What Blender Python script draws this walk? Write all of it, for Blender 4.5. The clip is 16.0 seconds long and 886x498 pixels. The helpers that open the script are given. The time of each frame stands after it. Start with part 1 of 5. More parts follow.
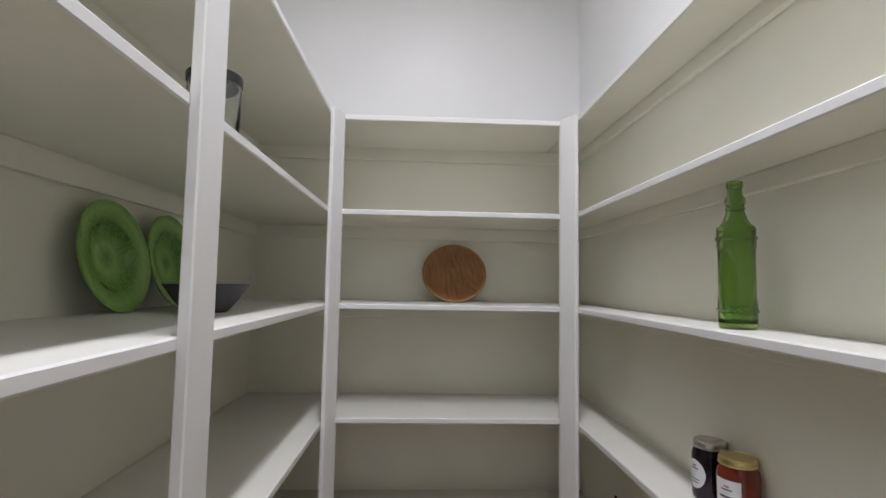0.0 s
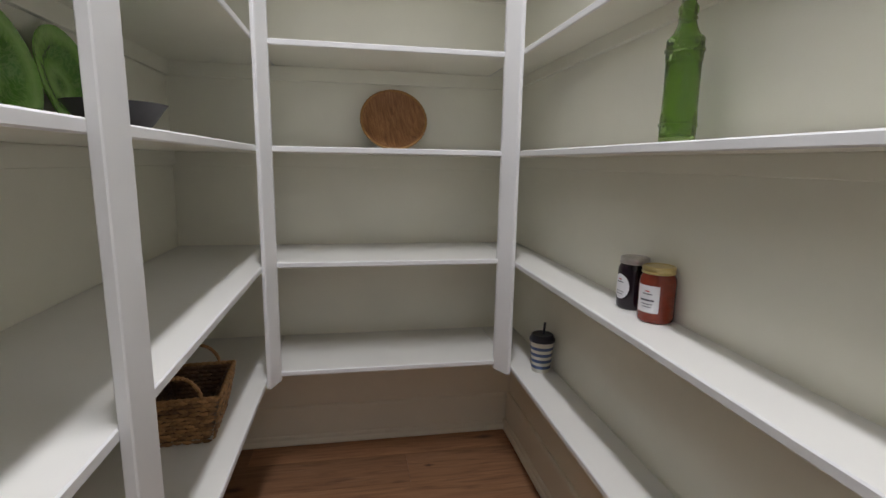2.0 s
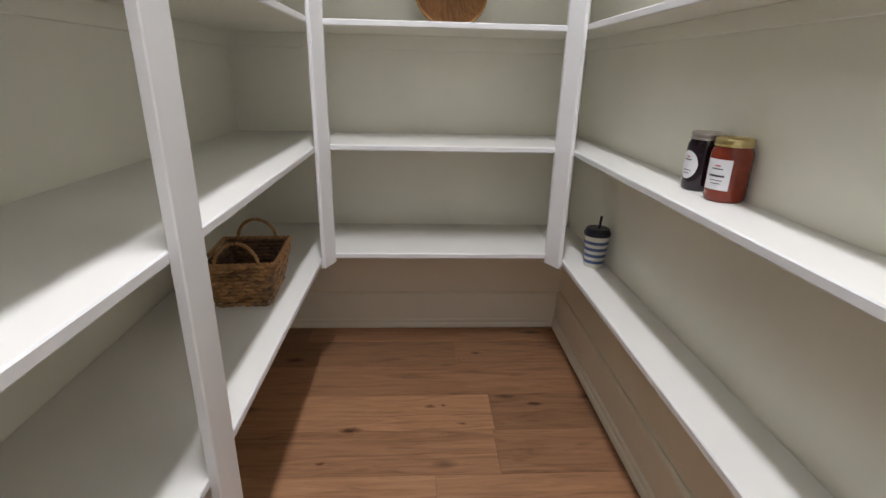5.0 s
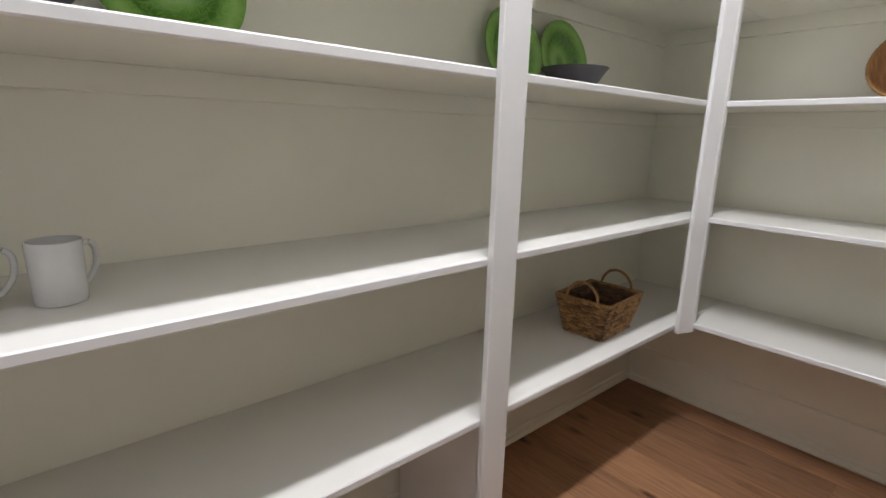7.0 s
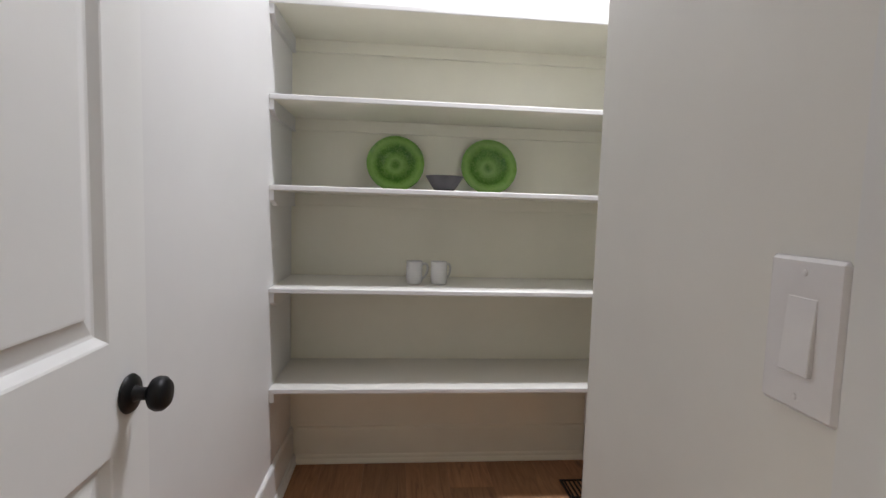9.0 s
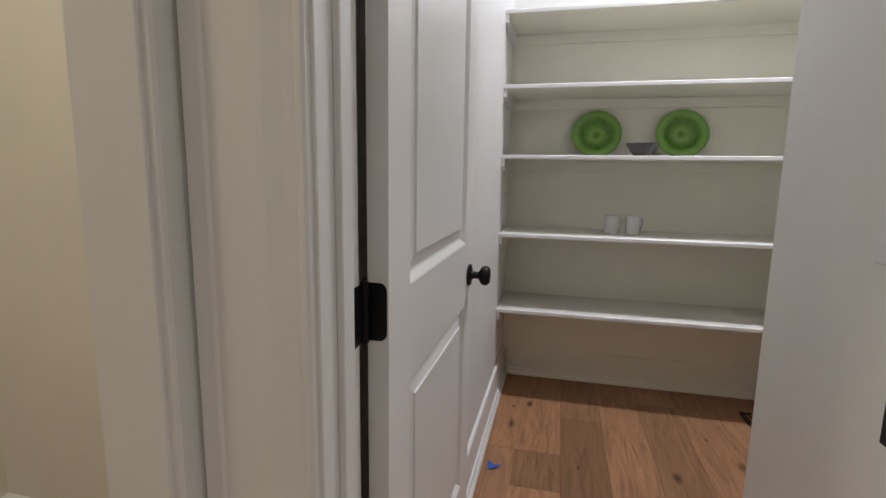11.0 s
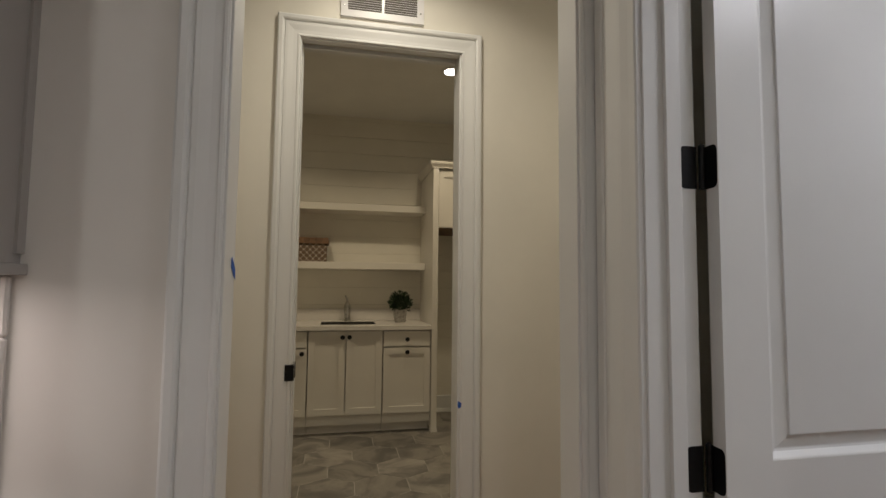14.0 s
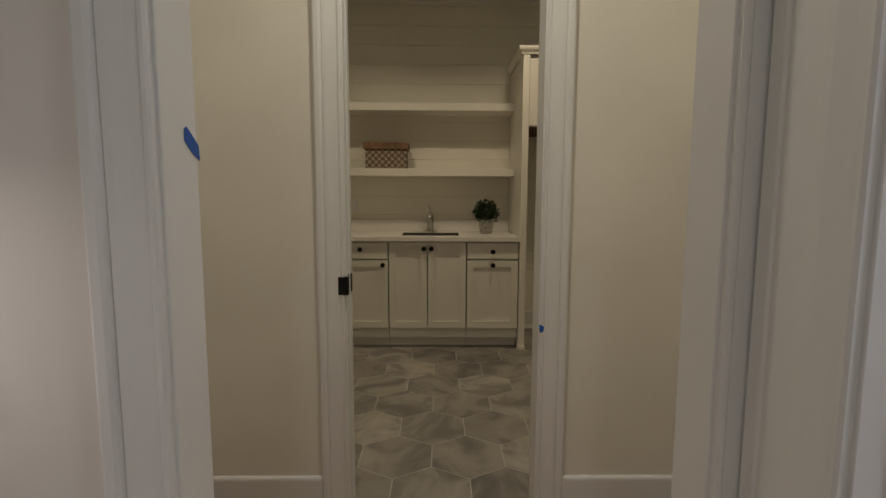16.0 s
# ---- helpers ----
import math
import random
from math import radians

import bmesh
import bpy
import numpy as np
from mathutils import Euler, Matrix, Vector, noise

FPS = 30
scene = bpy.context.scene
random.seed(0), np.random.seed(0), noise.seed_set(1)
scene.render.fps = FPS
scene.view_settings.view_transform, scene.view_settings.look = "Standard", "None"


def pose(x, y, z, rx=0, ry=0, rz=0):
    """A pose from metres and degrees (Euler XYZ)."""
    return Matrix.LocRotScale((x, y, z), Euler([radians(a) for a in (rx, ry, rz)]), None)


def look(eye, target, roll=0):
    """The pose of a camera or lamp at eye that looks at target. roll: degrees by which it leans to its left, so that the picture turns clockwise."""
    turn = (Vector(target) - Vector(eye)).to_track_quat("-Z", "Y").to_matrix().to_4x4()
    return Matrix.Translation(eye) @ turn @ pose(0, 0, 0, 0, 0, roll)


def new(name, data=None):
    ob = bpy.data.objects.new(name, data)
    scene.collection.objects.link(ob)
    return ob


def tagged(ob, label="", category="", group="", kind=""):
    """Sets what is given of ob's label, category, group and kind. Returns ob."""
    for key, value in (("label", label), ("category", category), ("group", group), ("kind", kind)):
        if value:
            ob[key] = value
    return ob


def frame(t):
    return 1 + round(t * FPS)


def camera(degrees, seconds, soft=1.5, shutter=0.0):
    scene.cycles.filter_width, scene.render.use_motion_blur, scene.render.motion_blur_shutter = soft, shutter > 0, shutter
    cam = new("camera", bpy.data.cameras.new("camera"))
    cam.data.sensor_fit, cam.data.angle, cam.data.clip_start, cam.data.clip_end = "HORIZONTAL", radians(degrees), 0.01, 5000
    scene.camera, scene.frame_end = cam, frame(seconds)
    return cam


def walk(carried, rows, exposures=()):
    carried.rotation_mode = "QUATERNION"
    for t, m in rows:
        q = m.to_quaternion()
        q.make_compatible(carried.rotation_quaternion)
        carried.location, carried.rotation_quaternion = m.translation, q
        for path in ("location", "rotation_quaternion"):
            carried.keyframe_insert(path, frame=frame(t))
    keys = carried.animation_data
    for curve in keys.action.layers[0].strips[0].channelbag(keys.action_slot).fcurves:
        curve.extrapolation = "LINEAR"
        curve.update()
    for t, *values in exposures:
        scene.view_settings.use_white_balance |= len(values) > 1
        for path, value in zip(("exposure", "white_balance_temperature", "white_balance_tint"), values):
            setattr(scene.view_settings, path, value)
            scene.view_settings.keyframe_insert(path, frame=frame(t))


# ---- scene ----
cam = camera(84.3, 16.0)
PATH = [
    (0, (1.858, 0.622, 1.34), (1.944, 2.615, 1.479), 1.0),
    (0.5, (1.851, 0.629, 1.306), (2.06, 2.617, 1.366), 1.0),
    (1, (1.849, 0.641, 1.278), (2.136, 2.62, 1.224), 0.9),
    (1.5, (1.837, 0.645, 1.243), (2.185, 2.603, 1.03), 1.0),
    (2, (1.842, 0.647, 1.22), (2.19, 2.586, 0.872), 1.0),
    (2.5, (1.838, 0.649, 1.194), (2.185, 2.564, 0.733), 1.0),
    (3, (1.838, 0.651, 1.171), (2.167, 2.54, 0.603), 1.0),
    (3.2, (1.835, 0.646, 1.161), (2.161, 2.526, 0.56), 1.0),
    (5.5, (1.916, 0.656, 1.109), (1.781, 2.532, 0.431), 1.5),
    (6, (1.987, 0.676, 1.116), (1.428, 2.501, 0.518), 1.4),
    (6.5, (2.079, 0.637, 1.118), (1.034, 2.26, 0.595), 1.2),
    (7, (2.251, 0.547, 1.136), (0.772, 1.813, 0.679), 1.5),
    (7.5, (2.5, 0.451, 1.179), (0.757, 1.364, 0.818), 2.1),
    (8, (2.819, 0.401, 1.21), (0.933, 1.016, 0.954), 2.1),
    (8.2, (2.954, 0.441, 1.206), (1.024, 0.916, 0.984), 2.2),
    (10.3, (3.841, 0.217, 1.177), (1.857, 0.125, 0.944), 1.1),
    (10.5, (3.886, 0.202, 1.17), (1.913, -0.002, 0.915), 1.3),
    (11, (3.963, 0.206, 1.169), (2.039, -0.25, 0.864), 0.9),
    (11.5, (3.997, 0.246, 1.175), (2.174, -0.508, 0.845), 0.6),
    (12, (4.067, 0.3, 1.169), (2.455, -0.836, 0.837), 0.5),
    (12.5, (4.112, 0.372, 1.177), (2.828, -1.135, 0.894), 0.9),
    (13, (4.119, 0.49, 1.219), (3.175, -1.268, 1.081), 1.1),
    (13.5, (4.071, 0.67, 1.286), (3.442, -1.228, 1.318), 0.8),
    (14, (4.043, 0.838, 1.337), (3.632, -1.115, 1.474), 0.6),
    (14.5, (4.034, 0.907, 1.364), (3.704, -1.063, 1.471), 0.5),
    (15, (3.971, 0.807, 1.35), (3.705, -1.176, 1.33), 0.4),
    (15.5, (3.909, 0.642, 1.303), (3.751, -1.347, 1.165), 0.5),
    (16, (3.886, 0.44, 1.282), (3.866, -1.549, 1.067), 0.2),
]
EXPOSURES = [(0, -0.1), (0.5, -0.2), (1.5, 0.15), (2, 0.0), (2.5, 0.08), (3, 0.38), (5.5, 0.48), (7.5, 0.57), (8, 0.57), (10.5, 0.0), (11, 0.2), (11.5, 0.2), (12, 0.1), (12.5, 0.06), (13, 0.0), (13.5, -0.34), (14, -0.24), (14.5, -0.32), (15, -0.34), (15.5, -0.42), (16, -0.26)]
walk(cam, [(t, look(eye, target, roll)) for t, eye, target, roll in PATH], EXPOSURES)


# world and lights
world = bpy.data.worlds.new("world")
scene.world = world
world.use_nodes = True
world.node_tree.nodes["Background"].inputs[0].default_value = (0.5, 0.5, 0.5, 1)
world.node_tree.nodes["Background"].inputs[1].default_value = 0.02


def lamp(name, at, power, size, colour, spread=180):
    data = bpy.data.lights.new(name, "AREA")
    data.shape, data.size, data.energy, data.color, data.spread = "DISK", size, power, colour, radians(spread)
    ob = new(name, data)
    ob.matrix_world = look(at, (at[0], at[1], at[2] - 1))
    return ob


CEIL = 3.05
PANTRY_LAMP = (1.88, 1.03)
# vestibule, hall and kitchen lamps are added out of view, places guessed
UNSEEN_VEST_LAMP = (3.85, -0.85)
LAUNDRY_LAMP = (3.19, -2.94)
UNSEEN_HALL_LAMP = (3.95, 1.9)
UNSEEN_KITCHEN_LAMP = (5.1, 1.5)
strip = lamp("pantry_light", (*PANTRY_LAMP, CEIL - 0.05), 23.5, 0.12, (0.98, 0.985, 1.085), 156)
strip.data.shape, strip.data.size_y = "RECTANGLE", 0.9
# added lamp out of view, brightens the vestibule
lamp("added_vestibule_light", (*UNSEEN_VEST_LAMP, CEIL - 0.02), 9.4, 0.13, (0.98, 0.89, 0.735), 138)
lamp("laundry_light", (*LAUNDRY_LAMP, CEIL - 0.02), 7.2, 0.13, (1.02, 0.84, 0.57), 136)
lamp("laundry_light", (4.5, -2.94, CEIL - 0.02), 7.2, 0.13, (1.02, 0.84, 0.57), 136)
# two added lamps stand in for unknown hall and kitchen lighting
lamp("added_hall_light", (*UNSEEN_HALL_LAMP, CEIL - 0.02), 7.4, 0.13, (0.95, 0.95, 0.92), 145)
lamp("added_hall_light", (*UNSEEN_KITCHEN_LAMP, CEIL - 0.02), 7.4, 0.13, (0.95, 0.95, 0.92), 145)


# materials
def material(name):
    m = bpy.data.materials.new(name)
    m.use_nodes = True
    return m, m.node_tree.nodes, m.node_tree.links, m.node_tree.nodes["Principled BSDF"]


def coords(nodes, links, scale=(1, 1, 1), source="Object"):
    tc, mp = nodes.new("ShaderNodeTexCoord"), nodes.new("ShaderNodeMapping")
    links.new(tc.outputs[source], mp.inputs["Vector"])
    mp.inputs["Scale"].default_value = scale
    return mp.outputs["Vector"]


def noise_node(nodes, links, vector, scale, detail=4.0, rough=0.55):
    n = nodes.new("ShaderNodeTexNoise")
    n.inputs["Scale"].default_value, n.inputs["Detail"].default_value, n.inputs["Roughness"].default_value = scale, detail, rough
    links.new(vector, n.inputs["Vector"])
    return n


def ramp(nodes, links, value, stops):
    r = nodes.new("ShaderNodeValToRGB")
    while len(r.color_ramp.elements) < len(stops):
        r.color_ramp.elements.new(0.5)
    for e, (p, c) in zip(r.color_ramp.elements, stops):
        e.position, e.color = p, (*c, 1)
    links.new(value, r.inputs["Fac"])
    return r.outputs["Color"]


def bump(nodes, links, bsdf, height, strength, distance=0.002):
    b = nodes.new("ShaderNodeBump")
    b.inputs["Strength"].default_value, b.inputs["Distance"].default_value = strength, distance
    links.new(height, b.inputs["Height"])
    links.new(b.outputs["Normal"], bsdf.inputs["Normal"])


def shade(c, k):
    return tuple(min(1.0, v * k) for v in c)


def paint(name, colour, rough=0.4, vary=0.04, relief=0.08, grain=220.0, coat=0.0):
    m, nodes, links, bsdf = material(name)
    v = coords(nodes, links)
    big = noise_node(nodes, links, v, 2.3, 5)
    links.new(ramp(nodes, links, big.outputs["Fac"], [(0.3, shade(colour, 1 - vary)), (0.7, shade(colour, 1 + vary))]), bsdf.inputs["Base Color"])
    fine = noise_node(nodes, links, v, grain, 3)
    bump(nodes, links, bsdf, fine.outputs["Fac"], relief, 0.001)
    mid = noise_node(nodes, links, v, 9.0, 4)
    r = nodes.new("ShaderNodeMapRange")
    r.inputs["To Min"].default_value, r.inputs["To Max"].default_value = rough - 0.06, rough + 0.08
    links.new(mid.outputs["Fac"], r.inputs["Value"])
    links.new(r.outputs["Result"], bsdf.inputs["Roughness"])
    bsdf.inputs["Coat Weight"].default_value = coat
    return m


def plain(name, colour, rough=0.5, metal=0.0, vary=0.08, scale=30.0):
    m, nodes, links, bsdf = material(name)
    n = noise_node(nodes, links, coords(nodes, links), scale, 4)
    links.new(ramp(nodes, links, n.outputs["Fac"], [(0.3, shade(colour, 1 - vary)), (0.7, shade(colour, 1 + vary))]), bsdf.inputs["Base Color"])
    bsdf.inputs["Roughness"].default_value, bsdf.inputs["Metallic"].default_value = rough, metal
    return m


KNOTS = ((1.657, 1.976, 0.05, 0.017), (1.922, 2.094, 0.022, 0.012), (1.969, 2.099, 0.012, 0.009), (2.298, 2.103, 0.034, 0.013), (2.121, 2.445, 0.028, 0.011), (2.026, 2.003, 0.018, 0.008), (1.584, 1.831, 0.02, 0.008), (1.378, 2.399, 0.05, 0.02), (1.546, 0.107, 0.03, 0.014), (1.588, 0.03, 0.016, 0.01), (2.059, 0.33, 0.016, 0.009), (1.69, 0.9, 0.02, 0.012))


def knots(nodes, links, vector):
    """The floor's larger knots: nearest distance to a few ragged ovals, 1 at their edge."""
    best = None
    for x, y, rx, ry in KNOTS:
        s, m, l = (nodes.new("ShaderNodeVectorMath") for _ in range(3))
        s.operation, m.operation, l.operation = "SUBTRACT", "MULTIPLY", "LENGTH"
        links.new(vector, s.inputs[0])
        s.inputs[1].default_value = (x, y, 0)
        links.new(s.outputs[0], m.inputs[0])
        m.inputs[1].default_value = (1 / rx, 1 / ry, 0)
        links.new(m.outputs[0], l.inputs[0])
        if best is None:
            best = l.outputs["Value"]
        else:
            k = nodes.new("ShaderNodeMath")
            k.operation = "MINIMUM"
            links.new(best, k.inputs[0])
            links.new(l.outputs["Value"], k.inputs[1])
            best = k.outputs[0]
    return best


def wood_floor(name):
    m, nodes, links, bsdf = material(name)
    info = nodes.new("ShaderNodeObjectInfo")
    tc = nodes.new("ShaderNodeTexCoord")
    off = nodes.new("ShaderNodeVectorMath")
    off.operation = "MULTIPLY_ADD"
    links.new(info.outputs["Random"], off.inputs[0])
    off.inputs[1].default_value = (37.0, 19.0, 11.0)
    links.new(tc.outputs["Object"], off.inputs[2])
    mp = nodes.new("ShaderNodeMapping")
    mp.inputs["Scale"].default_value = (1.1, 11.0, 11.0)
    links.new(off.outputs[0], mp.inputs["Vector"])
    grain = noise_node(nodes, links, mp.outputs["Vector"], 3.0, 8, 0.62)
    grain.inputs["Distortion"].default_value = 1.6
    mp2 = nodes.new("ShaderNodeMapping")
    mp2.inputs["Scale"].default_value = (4.0, 9.0, 9.0)
    links.new(off.outputs[0], mp2.inputs["Vector"])
    vor = nodes.new("ShaderNodeTexVoronoi")
    vor.inputs["Scale"].default_value = 0.75
    links.new(mp2.outputs["Vector"], vor.inputs["Vector"])
    base = ramp(nodes, links, grain.outputs["Fac"], [(0.25, (0.15, 0.07, 0.034)), (0.46, (0.3, 0.153, 0.077)), (0.74, (0.415, 0.225, 0.118))])
    tone = nodes.new("ShaderNodeHueSaturation")
    rng = nodes.new("ShaderNodeMapRange")
    rng.inputs["To Min"].default_value, rng.inputs["To Max"].default_value = 0.66, 1.26
    links.new(info.outputs["Random"], rng.inputs["Value"])
    links.new(rng.outputs["Result"], tone.inputs["Value"])
    links.new(base, tone.inputs["Color"])
    knot = ramp(nodes, links, vor.outputs["Distance"], [(0.03, (0.06, 0.035, 0.025)), (0.16, (1, 1, 1))])
    mix = nodes.new("ShaderNodeMix")
    mix.data_type, mix.blend_type = "RGBA", "MULTIPLY"
    mix.inputs["Factor"].default_value = 0.85
    links.new(tone.outputs["Color"], mix.inputs["A"])
    links.new(knot, mix.inputs["B"])
    warp = noise_node(nodes, links, tc.outputs["Object"], 55, 4, 0.6)
    shift = nodes.new("ShaderNodeVectorMath")
    shift.operation = "MULTIPLY_ADD"
    links.new(warp.outputs["Color"], shift.inputs[0])
    shift.inputs[1].default_value = (0.03, 0.016, 0)
    links.new(tc.outputs["Object"], shift.inputs[2])
    move = nodes.new("ShaderNodeVectorMath")
    move.operation = "SUBTRACT"
    move.inputs[1].default_value = (0.015, 0.008, 0)
    links.new(shift.outputs[0], move.inputs[0])
    spot = ramp(nodes, links, knots(nodes, links, move.outputs[0]), [(0.0, (0.12, 0.09, 0.08)), (0.3, (0.25, 0.2, 0.17)), (0.62, (0.62, 0.54, 0.5)), (1.0, (1, 1, 1))])
    dark = nodes.new("ShaderNodeMix")
    dark.data_type, dark.blend_type = "RGBA", "MULTIPLY"
    dark.inputs["Factor"].default_value = 0.95
    links.new(mix.outputs["Result"], dark.inputs["A"])
    links.new(spot, dark.inputs["B"])
    # pale limed streaks along the grain
    mp3 = nodes.new("ShaderNodeMapping")
    mp3.inputs["Scale"].default_value = (2.2, 70.0, 30.0)
    links.new(off.outputs[0], mp3.inputs["Vector"])
    lime = noise_node(nodes, links, mp3.outputs["Vector"], 2.0, 4, 0.5)
    lime.inputs["Distortion"].default_value = 0.5
    pale = nodes.new("ShaderNodeMix")
    pale.data_type = "RGBA"
    pale.inputs["B"].default_value = (0.5, 0.37, 0.27, 1)
    streak = ramp(nodes, links, lime.outputs["Fac"], [(0.6, (0, 0, 0)), (0.76, (0.26, 0.26, 0.26))])
    links.new(streak, pale.inputs["Factor"])
    links.new(dark.outputs["Result"], pale.inputs["A"])
    links.new(pale.outputs["Result"], bsdf.inputs["Base Color"])
    bsdf.inputs["Roughness"].default_value = 0.42
    bump(nodes, links, bsdf, grain.outputs["Fac"], 0.25, 0.0015)
    return m


def stone_tile(name):
    m, nodes, links, bsdf = material(name)
    info = nodes.new("ShaderNodeObjectInfo")
    tc = nodes.new("ShaderNodeTexCoord")
    off = nodes.new("ShaderNodeVectorMath")
    off.operation = "MULTIPLY_ADD"
    links.new(info.outputs["Random"], off.inputs[0])
    off.inputs[1].default_value = (41.0, 23.0, 5.0)
    links.new(tc.outputs["Object"], off.inputs[2])
    n = noise_node(nodes, links, off.outputs[0], 3.2, 7, 0.58)
    n.inputs["Distortion"].default_value = 1.0
    base = ramp(nodes, links, n.outputs["Fac"], [(0.37, (0.155, 0.145, 0.131)), (0.47, (0.215, 0.199, 0.177)), (0.51, (0.27, 0.248, 0.217)), (0.66, (0.335, 0.308, 0.27))])
    tone = nodes.new("ShaderNodeHueSaturation")
    rng = nodes.new("ShaderNodeMapRange")
    rng.inputs["To Min"].default_value, rng.inputs["To Max"].default_value = 0.78, 1.16
    links.new(info.outputs["Random"], rng.inputs["Value"])
    links.new(rng.outputs["Result"], tone.inputs["Value"])
    links.new(base, tone.inputs["Color"])
    links.new(tone.outputs["Color"], bsdf.inputs["Base Color"])
    bsdf.inputs["Roughness"].default_value = 0.45
    bump(nodes, links, bsdf, noise_node(nodes, links, off.outputs[0], 60, 3).outputs["Fac"], 0.1, 0.001)
    return m


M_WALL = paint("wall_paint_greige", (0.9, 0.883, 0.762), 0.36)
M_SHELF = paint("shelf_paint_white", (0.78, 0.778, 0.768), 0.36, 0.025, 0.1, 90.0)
M_TRIM = paint("trim_paint_white", (0.775, 0.778, 0.765), 0.32, 0.03, 0.1, 120.0)
M_HALL = paint("hall_paint_cream", (0.805, 0.775, 0.695), 0.45)
M_KITCHEN = paint("kitchen_paint_white", (0.79, 0.76, 0.72), 0.5)
M_CEIL = paint("ceiling_paint", (0.84, 0.83, 0.8), 0.8)
# white for the south wall; also carries the upper walls' bright light as colour
M_WHITE_LITWALL = paint("wall_paint_white_and_lit", (0.74, 0.74, 0.735), 0.42, 0.02)
# shelf white with the greige shade of the shelf tops mixed in
M_SHELF_SHADE = paint("shelf_top_shade", (0.755, 0.745, 0.695), 0.42, 0.025, 0.1, 90.0)
M_RETURN = paint("return_wall_paint", (0.79, 0.78, 0.735), 0.4)
M_WOOD = wood_floor("oak_plank")
M_TILE = stone_tile("grey_stone_tile")
M_GROUT = plain("grout", (0.5, 0.475, 0.43), 0.9)
M_SUB = plain("subfloor_dark", (0.05, 0.035, 0.025), 0.9)
M_BLACK = plain("black_metal", (0.012, 0.012, 0.013), 0.42, 0.6)
M_BLUE = plain("blue_tape", (0.02, 0.1, 0.42), 0.6)


# mesh helpers
def box(bm, x0, x1, y0, y1, z0, z1, bevel=0.0, segments=1):
    vs = [bm.verts.new((x, y, z)) for x in (x0, x1) for y in (y0, y1) for z in (z0, z1)]
    faces = [bm.faces.new([vs[i] for i in f]) for f in ((0, 1, 3, 2), (4, 6, 7, 5), (0, 4, 5, 1), (2, 3, 7, 6), (0, 2, 6, 4), (1, 5, 7, 3))]
    if bevel:
        bmesh.ops.bevel(bm, geom=list({e for f in faces for e in f.edges}), offset=bevel, segments=segments, affect="EDGES", profile=0.6)
    return bm


def boxes(*rows, bevel=0.0):
    bm = bmesh.new()
    for r in rows:
        box(bm, *r, bevel=bevel)
    return bm


def lathe(profile, steps=40, bm=None):
    bm = bm or bmesh.new()
    rings = []
    for r, z in profile:
        if r < 1e-6:
            rings.append([bm.verts.new((0, 0, z))])
        else:
            rings.append([bm.verts.new((r * math.cos(2 * math.pi * k / steps), r * math.sin(2 * math.pi * k / steps), z)) for k in range(steps)])
    for a, b in zip(rings, rings[1:]):
        for k in range(steps):
            n = (k + 1) % steps
            if len(a) == 1 and len(b) > 1:
                bm.faces.new((a[0], b[n], b[k]))
            elif len(b) == 1 and len(a) > 1:
                bm.faces.new((a[k], a[n], b[0]))
            elif len(a) > 1:
                bm.faces.new((a[k], a[n], b[n], b[k]))
    return bm


def part(name, bm, mat, parent=None, label="", smooth=False, at=None):
    bmesh.ops.recalc_face_normals(bm, faces=bm.faces)
    me = bpy.data.meshes.new(name)
    bm.to_mesh(me)
    bm.free()
    for m in mat if isinstance(mat, (list, tuple)) else (mat,):
        me.materials.append(m)
    if smooth:
        for p in me.polygons:
            p.use_smooth = True
        me.set_sharp_from_angle(angle=radians(smooth if smooth is not True else 40))
    ob = new(name, me)
    if at is not None:
        ob.matrix_basis = at
    if parent:
        ob.parent = parent
    if label:
        ob["label"] = label
    return ob


def thing(name, x, y, z, label, category, group="", kind="", rz=0.0):
    ob = new(name)
    ob.matrix_basis = pose(x, y, z, 0, 0, rz)
    ob.empty_display_size = 0.05
    return tagged(ob, label, category, group, kind)


def structure(name, bm, mat, label, category, parent=None):
    ob = part(name, bm, mat, parent)
    return tagged(ob, label, category, "", "structure")


# plan
WX, NY, EX, RY = 1.152, 2.70, 2.538, 0.75  # pantry: west, north, east and return faces
DX0, DX1 = 3.285, 3.41  # wall with the pantry door
SY = -0.085  # pantry south face
OY0, OY1 = -0.385, -0.28  # wall with the cased opening
OX0, OX1 = 3.466, 4.284
HY0, HY1 = -1.535, -1.415  # wall with the laundry doorway
LX0, LX1 = 3.495, 4.236
VX = 2.925
LY = -4.25
DJ0, DJ1 = -0.085, 0.685  # pantry door opening
HEAD = 2.44
EAST = 6.2
SHELF_TOPS = (0.492, 0.88, 1.264, 1.592, 1.929)
SHELF_T = 0.0195
SLX, SBY, SRX = 1.541, 2.325, 2.39  # shelf front edges
CASE = 0.1  # casing width


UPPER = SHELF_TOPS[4]


